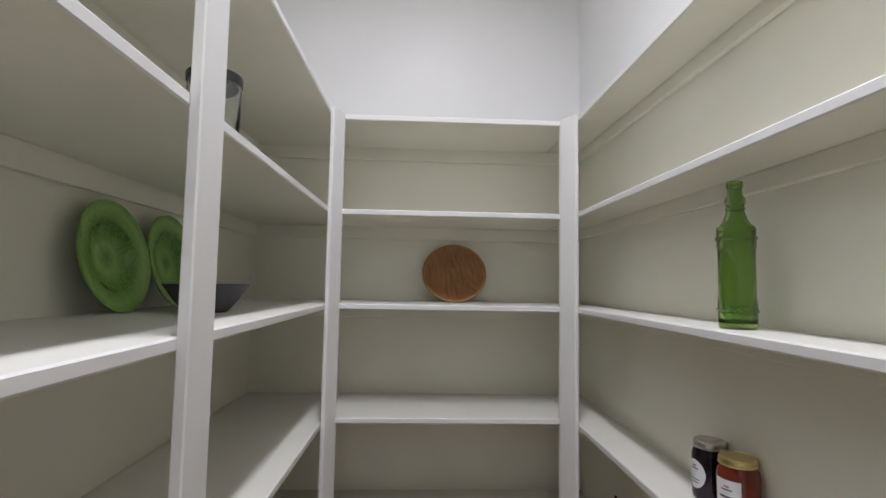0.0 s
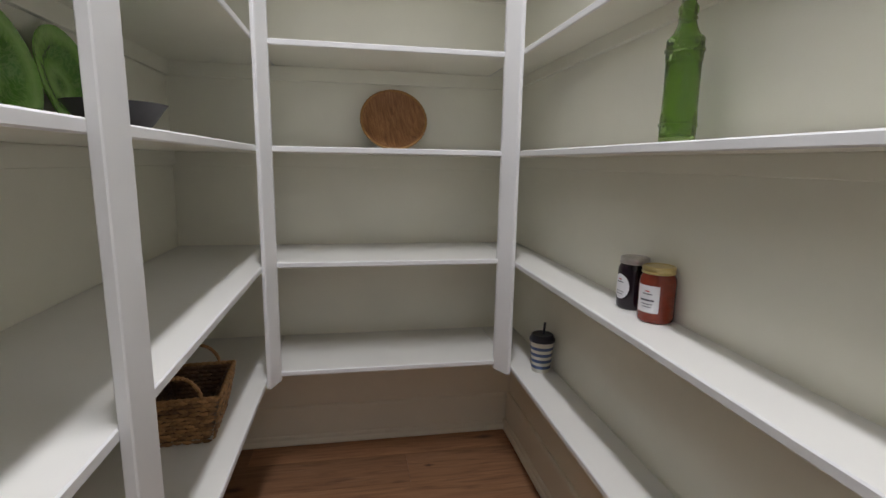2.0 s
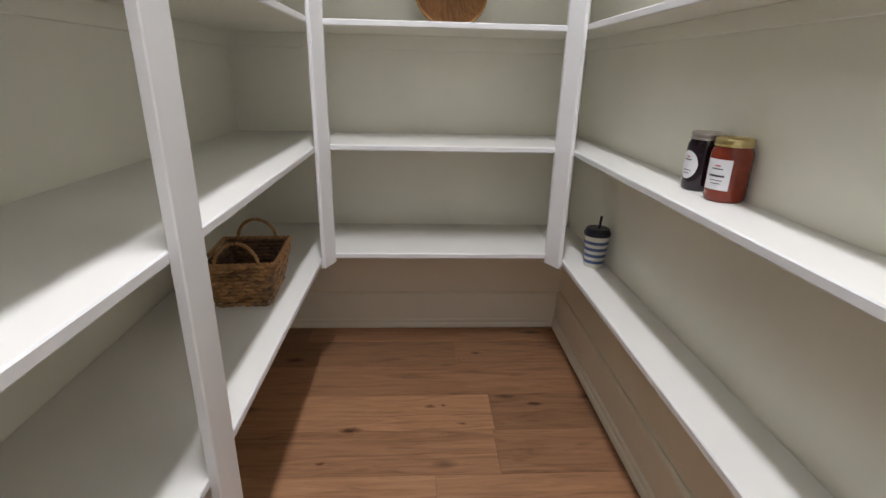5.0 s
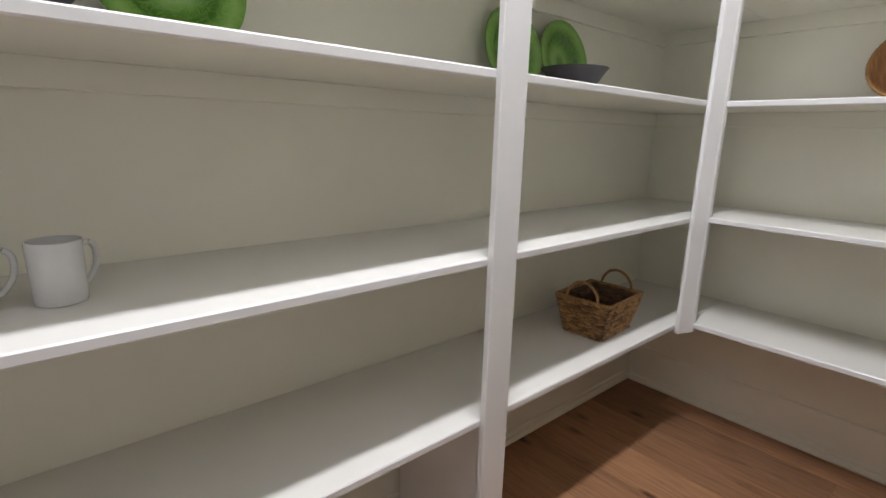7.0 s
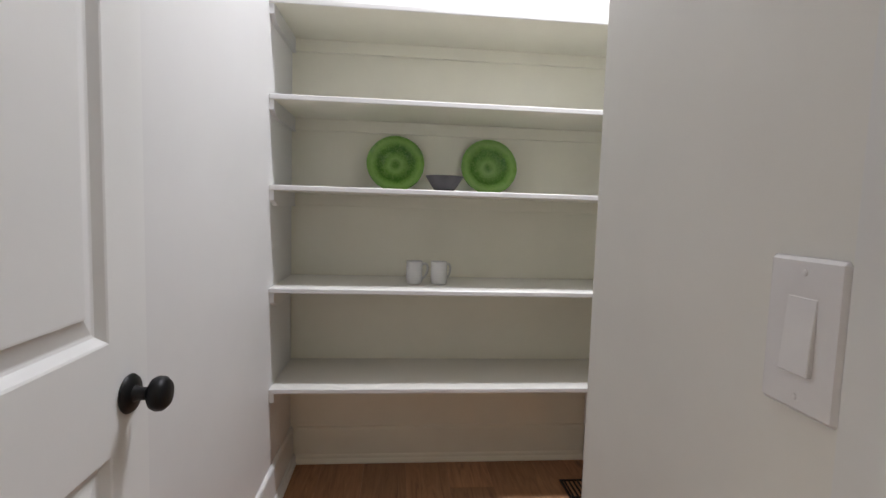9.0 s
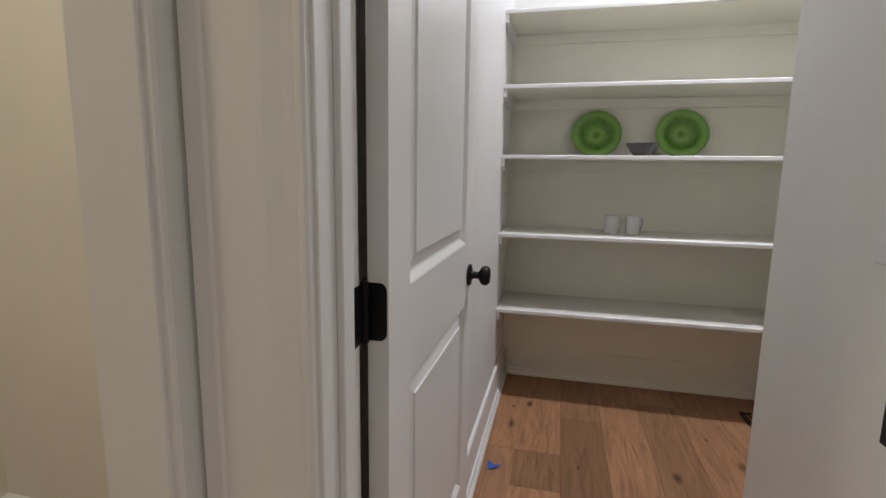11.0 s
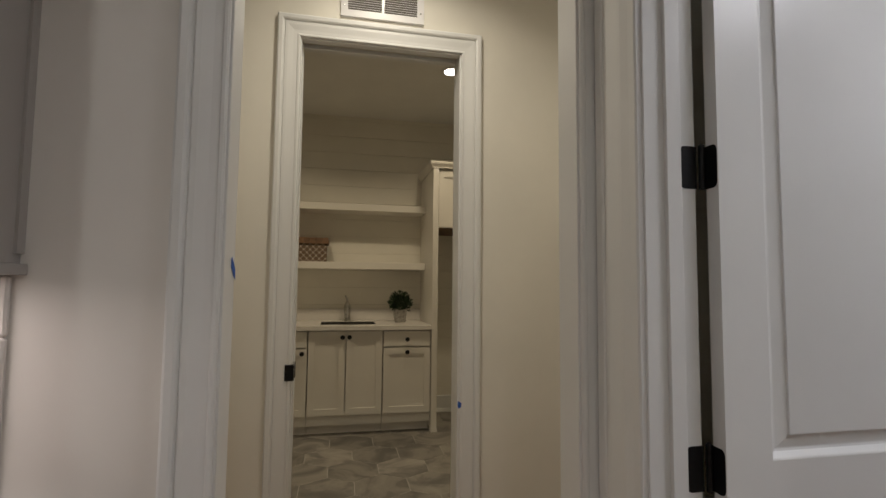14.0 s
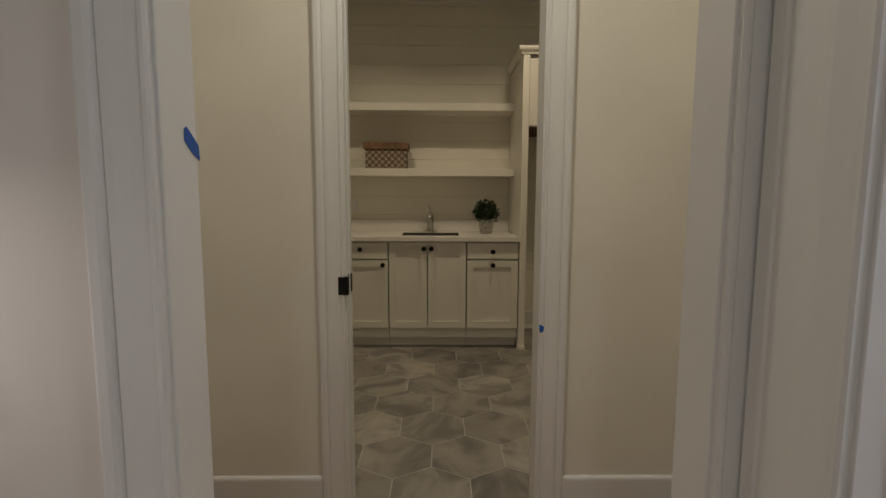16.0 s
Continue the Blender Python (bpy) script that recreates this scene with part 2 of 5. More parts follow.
def walls():
    G, S = "wall", structure
    S("wall_pantry_west", boxes((WX - 0.12, WX, SY - 0.12, NY + 0.12, 0, UPPER)), M_WALL, "greige painted wall behind white shelves", G)
    S("wall_pantry_north", boxes((WX, EX + 0.12, NY, NY + 0.12, 0, UPPER)), M_WALL, "greige painted end wall of the pantry", G)
    S("wall_pantry_east", boxes((EX, EX + 0.12, RY + 0.12, NY, 0, UPPER)), M_WALL, "greige painted wall behind narrow white shelves", G)
    # upper walls: stronger light put into a less yellow colour than below
    S("wall_pantry_west_upper", boxes((WX - 0.12, WX, SY - 0.12, NY + 0.12, UPPER, CEIL)), M_WHITE_LITWALL, "upper pantry wall, its bright light put into a neutral white", G)
    S("wall_pantry_north_upper", boxes((WX, EX + 0.12, NY, NY + 0.12, UPPER, CEIL)), M_WHITE_LITWALL, "upper pantry wall, its bright light put into a neutral white", G)
    S("wall_pantry_east_upper", boxes((EX, EX + 0.12, RY + 0.12, NY, UPPER, CEIL)), M_WHITE_LITWALL, "upper pantry wall, its bright light put into a neutral white", G)
    S("wall_pantry_return", boxes((EX, DX0, RY, RY + 0.12, 0, CEIL)), M_RETURN, "smooth greige wall beside the pantry door", G)
    S("wall_pantry_south", boxes((WX, 2.475, SY - 0.12, SY, 0, CEIL)), M_WHITE_LITWALL, "smooth white painted wall of the pantry", G)
    # added recess, hidden by the door, so the hinge gap falls into shade
    S("wall_pantry_shade_recess", boxes((2.475, DX1, SY - 0.12, SY - 0.095, 0, CEIL)), M_WALL, "greige wall of an added recess that keeps the hinge gap dark", G)
    S("wall_pantry_door", boxes((DX0, DX1, DJ1 + 0.02, 3.0, 0, CEIL), (DX0, DX1, SY, DJ1 + 0.02, HEAD + 0.02, CEIL)), M_KITCHEN, "painted wall with the pantry doorway", G)
    S("wall_opening", boxes((OX1 + 0.02, EAST, OY0, OY1, 0, CEIL), (OX0 - 0.02, OX1 + 0.02, OY0, OY1, HEAD + 0.02, CEIL), (VX - 0.12, OX0 - 0.02, OY0, OY1, 0, CEIL), (VX - 0.12, DX1, OY1, SY - 0.12, 0, CEIL)), M_KITCHEN, "painted wall with a cased opening to the vestibule", G)
    S("wall_laundry_door", boxes((1.9, LX0 - 0.02, HY0, HY1, 0, CEIL), (LX1 + 0.02, EAST, HY1 - 0.03, HY1, 0, CEIL), (LX1 + 0.02, EAST, HY0, HY0 + 0.03, 0, CEIL), (LX0 - 0.02, LX1 + 0.02, HY0, HY1, HEAD + 0.14, CEIL), (LX0 - 0.02, LX1 + 0.02, HY0, HY0 + 0.035, HEAD + 0.02, HEAD + 0.14), (LX0 - 0.02, LX1 + 0.02, HY1 - 0.035, HY1, HEAD + 0.02, HEAD + 0.14)), M_HALL, "cream painted wall with the laundry doorway", G)
    S("wall_vestibule_west", boxes((VX - 0.12, VX, HY1, OY0, 0, CEIL)), M_HALL, "cream painted side wall of the vestibule", G)
    S("wall_vestibule_east", boxes((4.95, 5.07, HY1, OY0, 0, CEIL)), M_HALL, "cream painted side wall of the vestibule", G)
    S("wall_laundry_west", boxes((1.9, 2.02, LY, HY0, 0, CEIL)), M_HALL, "cream painted laundry side wall", G)
    S("wall_laundry_east", boxes((EAST - 0.12, EAST, LY, HY0, 0, CEIL)), M_HALL, "cream painted laundry side wall", G)
    S("wall_hall_north", boxes((DX1, EAST, 3.0, 3.12, 0, CEIL)), M_KITCHEN, "plain painted kitchen wall", G)
    S("wall_hall_east", boxes((EAST, EAST + 0.12, OY1, 3.12, 0, CEIL)), M_KITCHEN, "plain painted kitchen wall", G)
    S("ceiling", boxes((1.0, EAST + 0.2, LY - 0.2, 3.2, CEIL, CEIL + 0.12)), M_CEIL, "flat white painted ceiling", "ceiling")


walls()


# trim
CASING = ((0, 0), (0, 0.011), (0.004, 0.015), (0.010, 0.015), (0.014, 0.0115), (0.030, 0.0125), (0.055, 0.0165), (0.066, 0.0165), (0.070, 0.0125), (0.074, 0.020), (0.080, 0.0235), (0.094, 0.0235), (0.1, 0.019), (0.1, 0))


def casing(name, origin, along, out, x0, x1, head, label, wide=0.0):
    """A mitred surround: along is the wall's direction, out its normal; x0..x1 the opening."""
    bm = bmesh.new()
    o, a, n = Vector(origin), Vector(along), Vector(out)

    def ring(u0, side, top):
        flat = wide if side < 0 else 0.0  # a leg scribed into the corner has no outer bead
        return [bm.verts.new(o + a * (u0 + side * (u + (flat if u > 0.068 else 0.0))) + n * (min(v, 0.0165) if flat else v) + Vector((0, 0, head + u if top else 0.0))) for u, v in CASING]

    rings = [ring(x0, -1, False), ring(x0, -1, True), ring(x1, 1, True), ring(x1, 1, False)]
    count = len(CASING)
    for r, q in zip(rings, rings[1:]):
        for k in range(count):
            bm.faces.new((r[k], r[(k + 1) % count], q[(k + 1) % count], q[k]))
    bm.faces.new(rings[0])
    bm.faces.new(rings[-1])
    return structure(name, bm, M_TRIM, label, "trim")


BASE = ((0, 0), (0.034, 0), (0.034, 0.008), (0.029, 0.017), (0.023, 0.021), (0.022, 0.031), (0.019, 0.036), (0.014, 0.038), (0.014, 0.155), (0.012, 0.163), (0.006, 0.168), (0, 0.168))


def baseboard(name, start, end, out, mat, label):
    bm = bmesh.new()
    s, e, n = Vector((*start, 0)), Vector((*end, 0)), Vector((*out, 0))
    a = [bm.verts.new(s + n * u + Vector((0, 0, v))) for u, v in BASE]
    b = [bm.verts.new(e + n * u + Vector((0, 0, v))) for u, v in BASE]
    for k in range(len(BASE)):
        j = (k + 1) % len(BASE)
        bm.faces.new((a[k], a[j], b[j], b[k]))
    bm.faces.new(a)
    bm.faces.new(b)
    return structure(name, bm, mat, label, "baseboard")


def trims():
    white = "white painted moulded door casing"
    casing("trim_pantry_door", (DX1, 0, 0), (0, 1, 0), (1, 0, 0), DJ0 - 0.006, DJ1 + 0.006, HEAD + 0.006, white, 0.066)
    casing("trim_opening", (0, OY1, 0), (1, 0, 0), (0, 1, 0), OX0 - 0.006, OX1 + 0.006, HEAD + 0.006, white)
    casing("trim_laundry_door", (0, HY1, 0), (1, 0, 0), (0, 1, 0), LX0 - 0.006, LX1 + 0.006, HEAD + 0.006, white)
    jamb = "white painted wooden door jamb with stop"
    structure("jamb_pantry_door", boxes((DX0, DX1, DJ0 - 0.02, DJ0, 0, HEAD + 0.02), (DX0, DX1, DJ1, DJ1 + 0.02, 0, HEAD + 0.02), (DX0, DX1, DJ0, DJ1, HEAD, HEAD + 0.02), (DX0 + 0.042, DX0 + 0.078, DJ0, DJ0 + 0.011, 0, HEAD), (DX0 + 0.042, DX0 + 0.078, DJ1 - 0.011, DJ1, 0, HEAD), bevel=0.0015), M_TRIM, jamb, "trim")
    structure("jamb_strike", boxes((3.05, DX0, RY - 0.006, RY, 0, HEAD + 0.02), (3.104, 3.14, RY - 0.018, RY - 0.006, 0, HEAD), bevel=0.0015), M_TRIM, "white painted jamb board with stop beside the switch", "trim")
    structure("jamb_opening", boxes((OX0 - 0.02, OX0, OY0, OY1, 0, HEAD + 0.02), (OX1, OX1 + 0.02, OY0, OY1, 0, HEAD + 0.02), (OX0, OX1, OY0, OY1, HEAD, HEAD + 0.02), bevel=0.0015), M_TRIM, "flat white painted jamb of the cased opening", "trim")
    structure("jamb_laundry_door", boxes((LX0 - 0.02, LX0, HY0, HY1, 0, HEAD + 0.02), (LX1, LX1 + 0.02, HY1 - 0.035, HY1, 0, HEAD + 0.02), (LX1, LX1 + 0.02, HY0, HY0 + 0.035, 0, HEAD + 0.02), (LX0, LX1, HY0, HY0 + 0.035, HEAD, HEAD + 0.02), (LX0, LX1, HY1 - 0.035, HY1, HEAD, HEAD + 0.02), bevel=0.0015), M_TRIM, "white split jamb of the pocket door", "trim")
    g = "greige painted baseboard with shoe moulding"
    w = "tall white painted baseboard with shoe moulding"
    baseboard("baseboard_1", (WX, SY + 0.03), (WX, NY), (1, 0), M_WALL, g)
    baseboard("baseboard_2", (WX + 0.03, NY), (EX - 0.03, NY), (0, -1), M_WALL, g)
    baseboard("baseboard_3", (EX, RY), (EX, NY), (-1, 0), M_WALL, g)
    baseboard("baseboard_4", (EX - 0.03, RY), (3.05, RY), (0, -1), M_TRIM, w)
    baseboard("baseboard_5", (WX, SY), (2.475, SY), (0, 1), M_TRIM, w)
    baseboard("baseboard_6", (VX + 0.016, HY1), (LX0 - 0.107, HY1), (0, 1), M_TRIM, w)
    baseboard("baseboard_7", (LX1 + 0.107, HY1), (4.95, HY1), (0, 1), M_TRIM, w)
    baseboard("baseboard_8", (VX, HY1), (VX, OY0), (1, 0), M_TRIM, w)
    baseboard("baseboard_9", (2.02, LY), (3.16, LY), (0, 1), M_TRIM, w)


trims()


# pantry shelving
def shelf(x0, x1, y0, y1, z, label, group):
    bm = boxes((x0, x1, y0, y1, z - SHELF_T, z), bevel=0.0028)
    bm.normal_update()
    for f in bm.faces:  # white nosing; greige bounce shade put into tops, wall colour as shade below
        c, up = f.calc_center_median(), abs(f.normal.z) > 0.9
        f.material_index = (2 if c.z < z - SHELF_T / 2 else 1) if up else 0
    return tagged(part("pantry_shelf", bm, (M_SHELF, M_SHELF_SHADE, M_WALL)), label, "shelf", group, "structure")


def shelving():
    west = "deep white painted wooden shelf along the long pantry wall"
    north = "white painted wooden shelf across the pantry end wall"
    east = "narrow white painted wooden shelf along the pantry side wall"
    for n, z in enumerate(SHELF_TOPS):
        shelf(WX, SLX, SY, NY, z, west, "long wall shelves")
        shelf(SLX, SRX, SBY, NY, z, north, "end wall shelves")
        shelf(SRX, EX, RY + 0.19, NY, z, east, "side wall shelves")
        lo, hi = z - SHELF_T - 0.052, z - SHELF_T
        for name, bm, mat in (
            ("shelf_cleat", boxes((WX, WX + 0.016, SY + 0.016, NY, lo, hi), bevel=0.0015), M_WALL),
            ("shelf_cleat", boxes((WX + 0.016, EX - 0.016, NY - 0.016, NY, lo, hi), bevel=0.0015), M_WALL),
            ("shelf_cleat", boxes((EX - 0.016, EX, RY + 0.19, NY, lo + 0.012, hi), bevel=0.0015), M_WALL),
        ):
            tagged(part(name, bm, mat), "greige painted wooden strip carrying a shelf", "cleat", "shelf cleats", "structure")
        bm = bmesh.new()
        prof = ((WX, hi), (SLX - 0.006, hi), (SLX - 0.006, lo + 0.016), (SLX - 0.06, lo - 0.006), (WX, lo - 0.006))
        a = [bm.verts.new((x, SY, zz)) for x, zz in prof]
        b = [bm.verts.new((x, SY + 0.018, zz)) for x, zz in prof]
        for k in range(5):
            bm.faces.new((a[k], a[(k + 1) % 5], b[(k + 1) % 5], b[k]))
        bm.faces.new(a)
        bm.faces.new(b)
        tagged(part("shelf_bracket", bm, M_SHELF), "white painted end cleat with a clipped lower corner", "cleat", "shelf end cleats", "structure")
    top = SHELF_TOPS[-1]
    lab = "white painted upright board on the shelf fronts"
    post = thing("shelf_post", SLX, 1.32, 0, lab, "post", "shelf posts", "structure")
    part("post_board", boxes((-0.001, 0.016, -0.039, 0.039, 0.0, top + 0.002), bevel=0.002), M_SHELF, post)
    part("divider_panel", divider(), M_SHELF, post, "white panel under the lowest shelf with an arched foot")
    west_corner = thing("shelf_post", SLX, SBY, 0, "white painted corner boards where two shelf runs meet", "post", "shelf posts", "structure")
    part("corner_board", corner_board(1, 0.037, top), M_SHELF, west_corner)
    east_corner = thing("shelf_post", SRX, SBY, 0, "white painted corner boards where two shelf runs meet", "post", "shelf posts", "structure")
    part("corner_board", corner_board(-1, 0.045, top), M_SHELF, east_corner)


def corner_board(side, wide, top):
    """A moulded corner post: a thin edge to the south, then a splayed face across the inner corner."""
    bm = bmesh.new()
    plan = ((0, -0.063), (0.009, -0.063), (0.013, -0.060), (wide - 0.004, -0.010), (wide, -0.004), (wide, 0.016), (0, 0.016))
    a = [bm.verts.new((side * x, y, 0.459)) for x, y in plan]
    b = [bm.verts.new((side * x, y, top + 0.002)) for x, y in plan]
    for k in range(len(plan)):
        j = (k + 1) % len(plan)
        bm.faces.new((a[k], a[j], b[j], b[k]))
    bm.faces.new(a)
    bm.faces.new(b)
    return bm


def divider():
    """A board under the lowest shelf with a small arch cut out at the floor."""
    depth, hi = SLX - WX, SHELF_TOPS[0] - SHELF_T
    bm = boxes((-depth + 0.018, 0, -0.009, 0.009, 0.17, hi), (-depth + 0.032, -0.16, -0.009, 0.009, 0.0, 0.17), (-0.05, 0, -0.009, 0.009, 0.0, 0.17))
    arc = [(-0.16, 0.17), (-0.16, 0.135)] + [(-0.115 + 0.065 * math.sin(t), 0.07 + 0.065 * math.cos(t)) for t in [math.pi / 2 * k / 7 for k in range(8)]]
    for y in (-0.009, 0.009):
        top = bm.verts.new((-0.05, y, 0.17))
        ring = [bm.verts.new((x, y, z)) for x, z in arc]
        for p, q in zip(ring, ring[1:]):
            bm.faces.new((top, p, q))
    for (xa, za), (xb, zb) in zip(arc[1:], arc[2:]):
        bm.faces.new([bm.verts.new(c) for c in ((xa, -0.009, za), (xb, -0.009, zb), (xb, 0.009, zb), (xa, 0.009, za))])
    return bm


shelving()


# panelled doors
def panel_mesh(x0, x1, z0, z1, y, depth, slope):
    """A sunk panel in the plane y: a sloped border falling by depth, then a flat field with a slight raised step."""
    bm = bmesh.new()
    levels = ((0.0, 0.0), (slope * 0.1, depth * 0.12), (slope * 0.42, depth * 0.9), (slope * 0.55, depth), (slope * 0.62, depth), (slope * 1.42, depth * 0.5), (slope * 1.46, depth * 0.22), (slope * 1.55, depth * 0.2))
    rings = []
    for off, d in levels:
        rings.append([bm.verts.new((x, y - d, z)) for x, z in ((x0 + off, z0 + off), (x1 - off, z0 + off), (x1 - off, z1 - off), (x0 + off, z1 - off))])
    for a, b in zip(rings, rings[1:]):
        for k in range(4):
            bm.faces.new((a[k], a[(k + 1) % 4], b[(k + 1) % 4], b[k]))
    bm.faces.new(rings[-1])
    back = [bm.verts.new((x, y - depth - 0.008, z)) for x, z in ((x0, z0), (x1, z0), (x1, z1), (x0, z1))]
    bm.faces.new(back)
    for k in range(4):
        bm.faces.new((rings[0][k], rings[0][(k + 1) % 4], back[(k + 1) % 4], back[k]))
    return bm


def hinge(parent, z):
    h = part("hinge", bmesh.new(), M_BLACK, parent, "black rounded butt hinge")
    bm = bmesh.new()
    for side in (1, -1):
        pts = [(0, -0.047), (0.03, -0.047)] + [(0.03 + 0.014 * math.sin(t), -0.033 - 0.014 * math.cos(t)) for t in [math.pi / 2 * k / 4 for k in range(1, 5)]]
        pts += [(0.044 - 0.014 * (1 - math.cos(t)), 0.033 + 0.014 * math.sin(t)) for t in [math.pi / 2 * k / 4 for k in range(0, 5)]] + [(0, 0.047)]
        if side > 0:  # leaf on the jamb, in the plane of the jamb's face
            a = [bm.verts.new((u * 0.95, 0.0014, v)) for u, v in pts]
            b = [bm.verts.new((u * 0.95, -0.004, v)) for u, v in pts]
        else:  # leaf on the door's edge
            a = [bm.verts.new((-0.021, u * 0.85 - 0.001, v)) for u, v in pts]
            b = [bm.verts.new((-0.025, u * 0.85 - 0.001, v)) for u, v in pts]
        bm.faces.new(a)
        bm.faces.new(b)
        for k in range(len(pts)):
            j = (k + 1) % len(pts)
            bm.faces.new((a[k], a[j], b[j], b[k]))
    tube = lathe([(0, -0.049), (0.006, -0.048), (0.0065, -0.046), (0.0065, 0.046), (0.006, 0.05), (0.003, 0.053), (0, 0.054)], 14)
    bmesh.ops.translate(tube, verts=tube.verts, vec=(-0.012, 0.003, 0))
    me = bpy.data.meshes.new("pin")
    tube.to_mesh(me)
    tube.free()
    bm.from_mesh(me)
    bmesh.ops.recalc_face_normals(bm, faces=bm.faces)
    bm.to_mesh(h.data)
    bm.free()
    h.matrix_basis = pose(0, 0, z)
    return h


def pantry_door():
    width, thick, height = 0.752, 0.035, HEAD - 0.012
    d = thing("door_1", DX0 - 0.002, DJ0, 0.008, "white two-panel door standing open against the pantry wall", "door", "", "structure")
    x1, x0 = -0.022, -0.022 - width
    y0, y1 = 0.004, 0.004 + thick
    zs = (0.22, 0.787, 0.965, height - 0.12)
    for name, r in (("stile", (x0, x0 + 0.112, 0, height)), ("stile", (x1 - 0.112, x1, 0, height)), ("rail", (x0 + 0.112, x1 - 0.112, 0, zs[0])), ("rail", (x0 + 0.112, x1 - 0.112, zs[1], zs[2])), ("rail", (x0 + 0.112, x1 - 0.112, zs[3], height))):
        part(name, boxes((r[0], r[1], y0, y1, r[2], r[3])), M_TRIM, d)
    for z0, z1 in ((zs[0], zs[1]), (zs[2], zs[3])):
        part("panel", panel_mesh(x0 + 0.112, x1 - 0.112, z0, z1, y1, 0.014, 0.034), M_TRIM, d, "sunk moulded panel")
    k = part("knob", lathe([(0, 0), (0.031, 0), (0.033, 0.003), (0.030, 0.008), (0.014, 0.011), (0.0105, 0.018), (0.0105, 0.03), (0.017, 0.034), (0.026, 0.040), (0.029, 0.047), (0.028, 0.056), (0.022, 0.063), (0, 0.065)], 36), M_BLACK, d, "round black door knob", 50)
    k.matrix_basis = pose(x0 + 0.062, y1, 0.868, -90)
    part("latch_plate", boxes((x0 - 0.001, x0 + 0.002, y0 + 0.006, y1 - 0.006, 0.838, 0.898)), M_BLACK, d)
    for z in (0.32, 0.952, 1.594, 2.24):
        hinge(d, z - 0.008)
    s = part("strike_plate", boxes((3.057, 3.083, RY - 0.008, RY - 0.0055, 0.738, 0.818), bevel=0.001), M_BLACK)
    tagged(s, "black metal strike plate on the white jamb", "strike plate")


pantry_door()


def light_switch():
    t = thing("light_switch", 3.008, RY, 1.095, "white rocker light switch on the pantry wall", "light switch")
    part("cover_plate", boxes((-0.041, 0.041, -0.007, 0.0, -0.069, 0.069), bevel=0.004), M_PLATE, t)
    rock = boxes((-0.016, 0.016, -0.010, -0.004, -0.034, 0.034), bevel=0.001)
    for v in rock.verts:
        v.co.y += 0.0025 * (v.co.z / 0.034)
    part("rocker", rock, M_PLATE, t)
    for z in (-0.055, 0.055):
        sc = part("screw", lathe([(0, 0), (0.003, 0), (0.0028, 0.001), (0, 0.0014)], 12), M_PLATE, t)
        sc.matrix_basis = pose(0, -0.0068, z, 90)


M_PLATE = plain("white_plastic", (0.8, 0.79, 0.8), 0.3, 0, 0.02)
light_switch()


# laundry room
M_CAB = paint("cabinet_paint_white", (0.8, 0.77, 0.71), 0.35, 0.02, 0.05)
M_QUARTZ = plain("pale_quartz", (0.78, 0.75, 0.71), 0.16, 0, 0.06, 90)
M_CHROME = plain("brushed_chrome", (0.62, 0.62, 0.62), 0.12, 1.0, 0.03)
M_STEEL = plain("dull_steel", (0.055, 0.053, 0.05), 0.5, 0.5, 0.1)
M_UNDER = plain("raw_brown_wood", (0.16, 0.095, 0.055), 0.6, 0, 0.25, 14)


def cab_knob(parent, x, y, z):
    k = part("knob", lathe([(0, 0), (0.01, 0), (0.008, 0.008), (0.0075, 0.012), (0.016, 0.016), (0.02, 0.021), (0.0185, 0.027), (0, 0.03)], 20), M_BLACK, parent, "small round black knob", 50)
    k.matrix_basis = pose(x, y, z, -90)


def shaker(name, parent, x0, x1, z0, z1, rail=0.055):
    """A door or drawer front in the plane y = 0 of the unit, facing +y."""
    g = 0.0045
    x0, x1, z0, z1 = x0 + g, x1 - g, z0 + g, z1 - g
    f = part(name, boxes((x0, x0 + rail, 0, 0.02, z0, z1), (x1 - rail, x1, 0, 0.02, z0, z1), (x0 + rail, x1 - rail, 0, 0.02, z0, z0 + rail), (x0 + rail, x1 - rail, 0, 0.02, z1 - rail, z1)), M_CAB, parent)
    part("panel", boxes((x0 + rail, x1 - rail, 0, 0.009, z0 + rail, z1 - rail)), M_CAB, f)
    return f


def base_cabinet(x0, x1, kind, label):
    t = thing("base_cabinet", x0, -3.605, 0, label, "cabinet", "laundry base cabinets")
    w = x1 - x0
    part("body", boxes((0.001, w - 0.001, LY + 3.605 + 0.002, -0.022, 0.085, 0.91)), M_CAB, t)
    part("toe_kick", boxes((0.001, w - 0.001, -0.12, -0.09, 0, 0.085)), M_CAB, t)
    if kind == "sink":
        for a, b, k in ((0, w / 2, w / 2 - 0.03), (w / 2, w, w / 2 + 0.03)):
            f = shaker("door", t, a, b, 0.175, 0.906)
            cab_knob(f, k, 0.02, 0.85)
    else:
        f = part("drawer", boxes((0.0045, w - 0.0045, 0, 0.02, 0.764, 0.899), bevel=0.0015), M_CAB, t)
        cab_knob(f, w / 2, 0.02, 0.825 if kind == "pull" else 0.843)
        f = shaker("door", t, 0, w, 0.175, 0.756)
        cab_knob(f, w / 2 if kind == "pull" else 0.045, 0.02, 0.712)
    return t


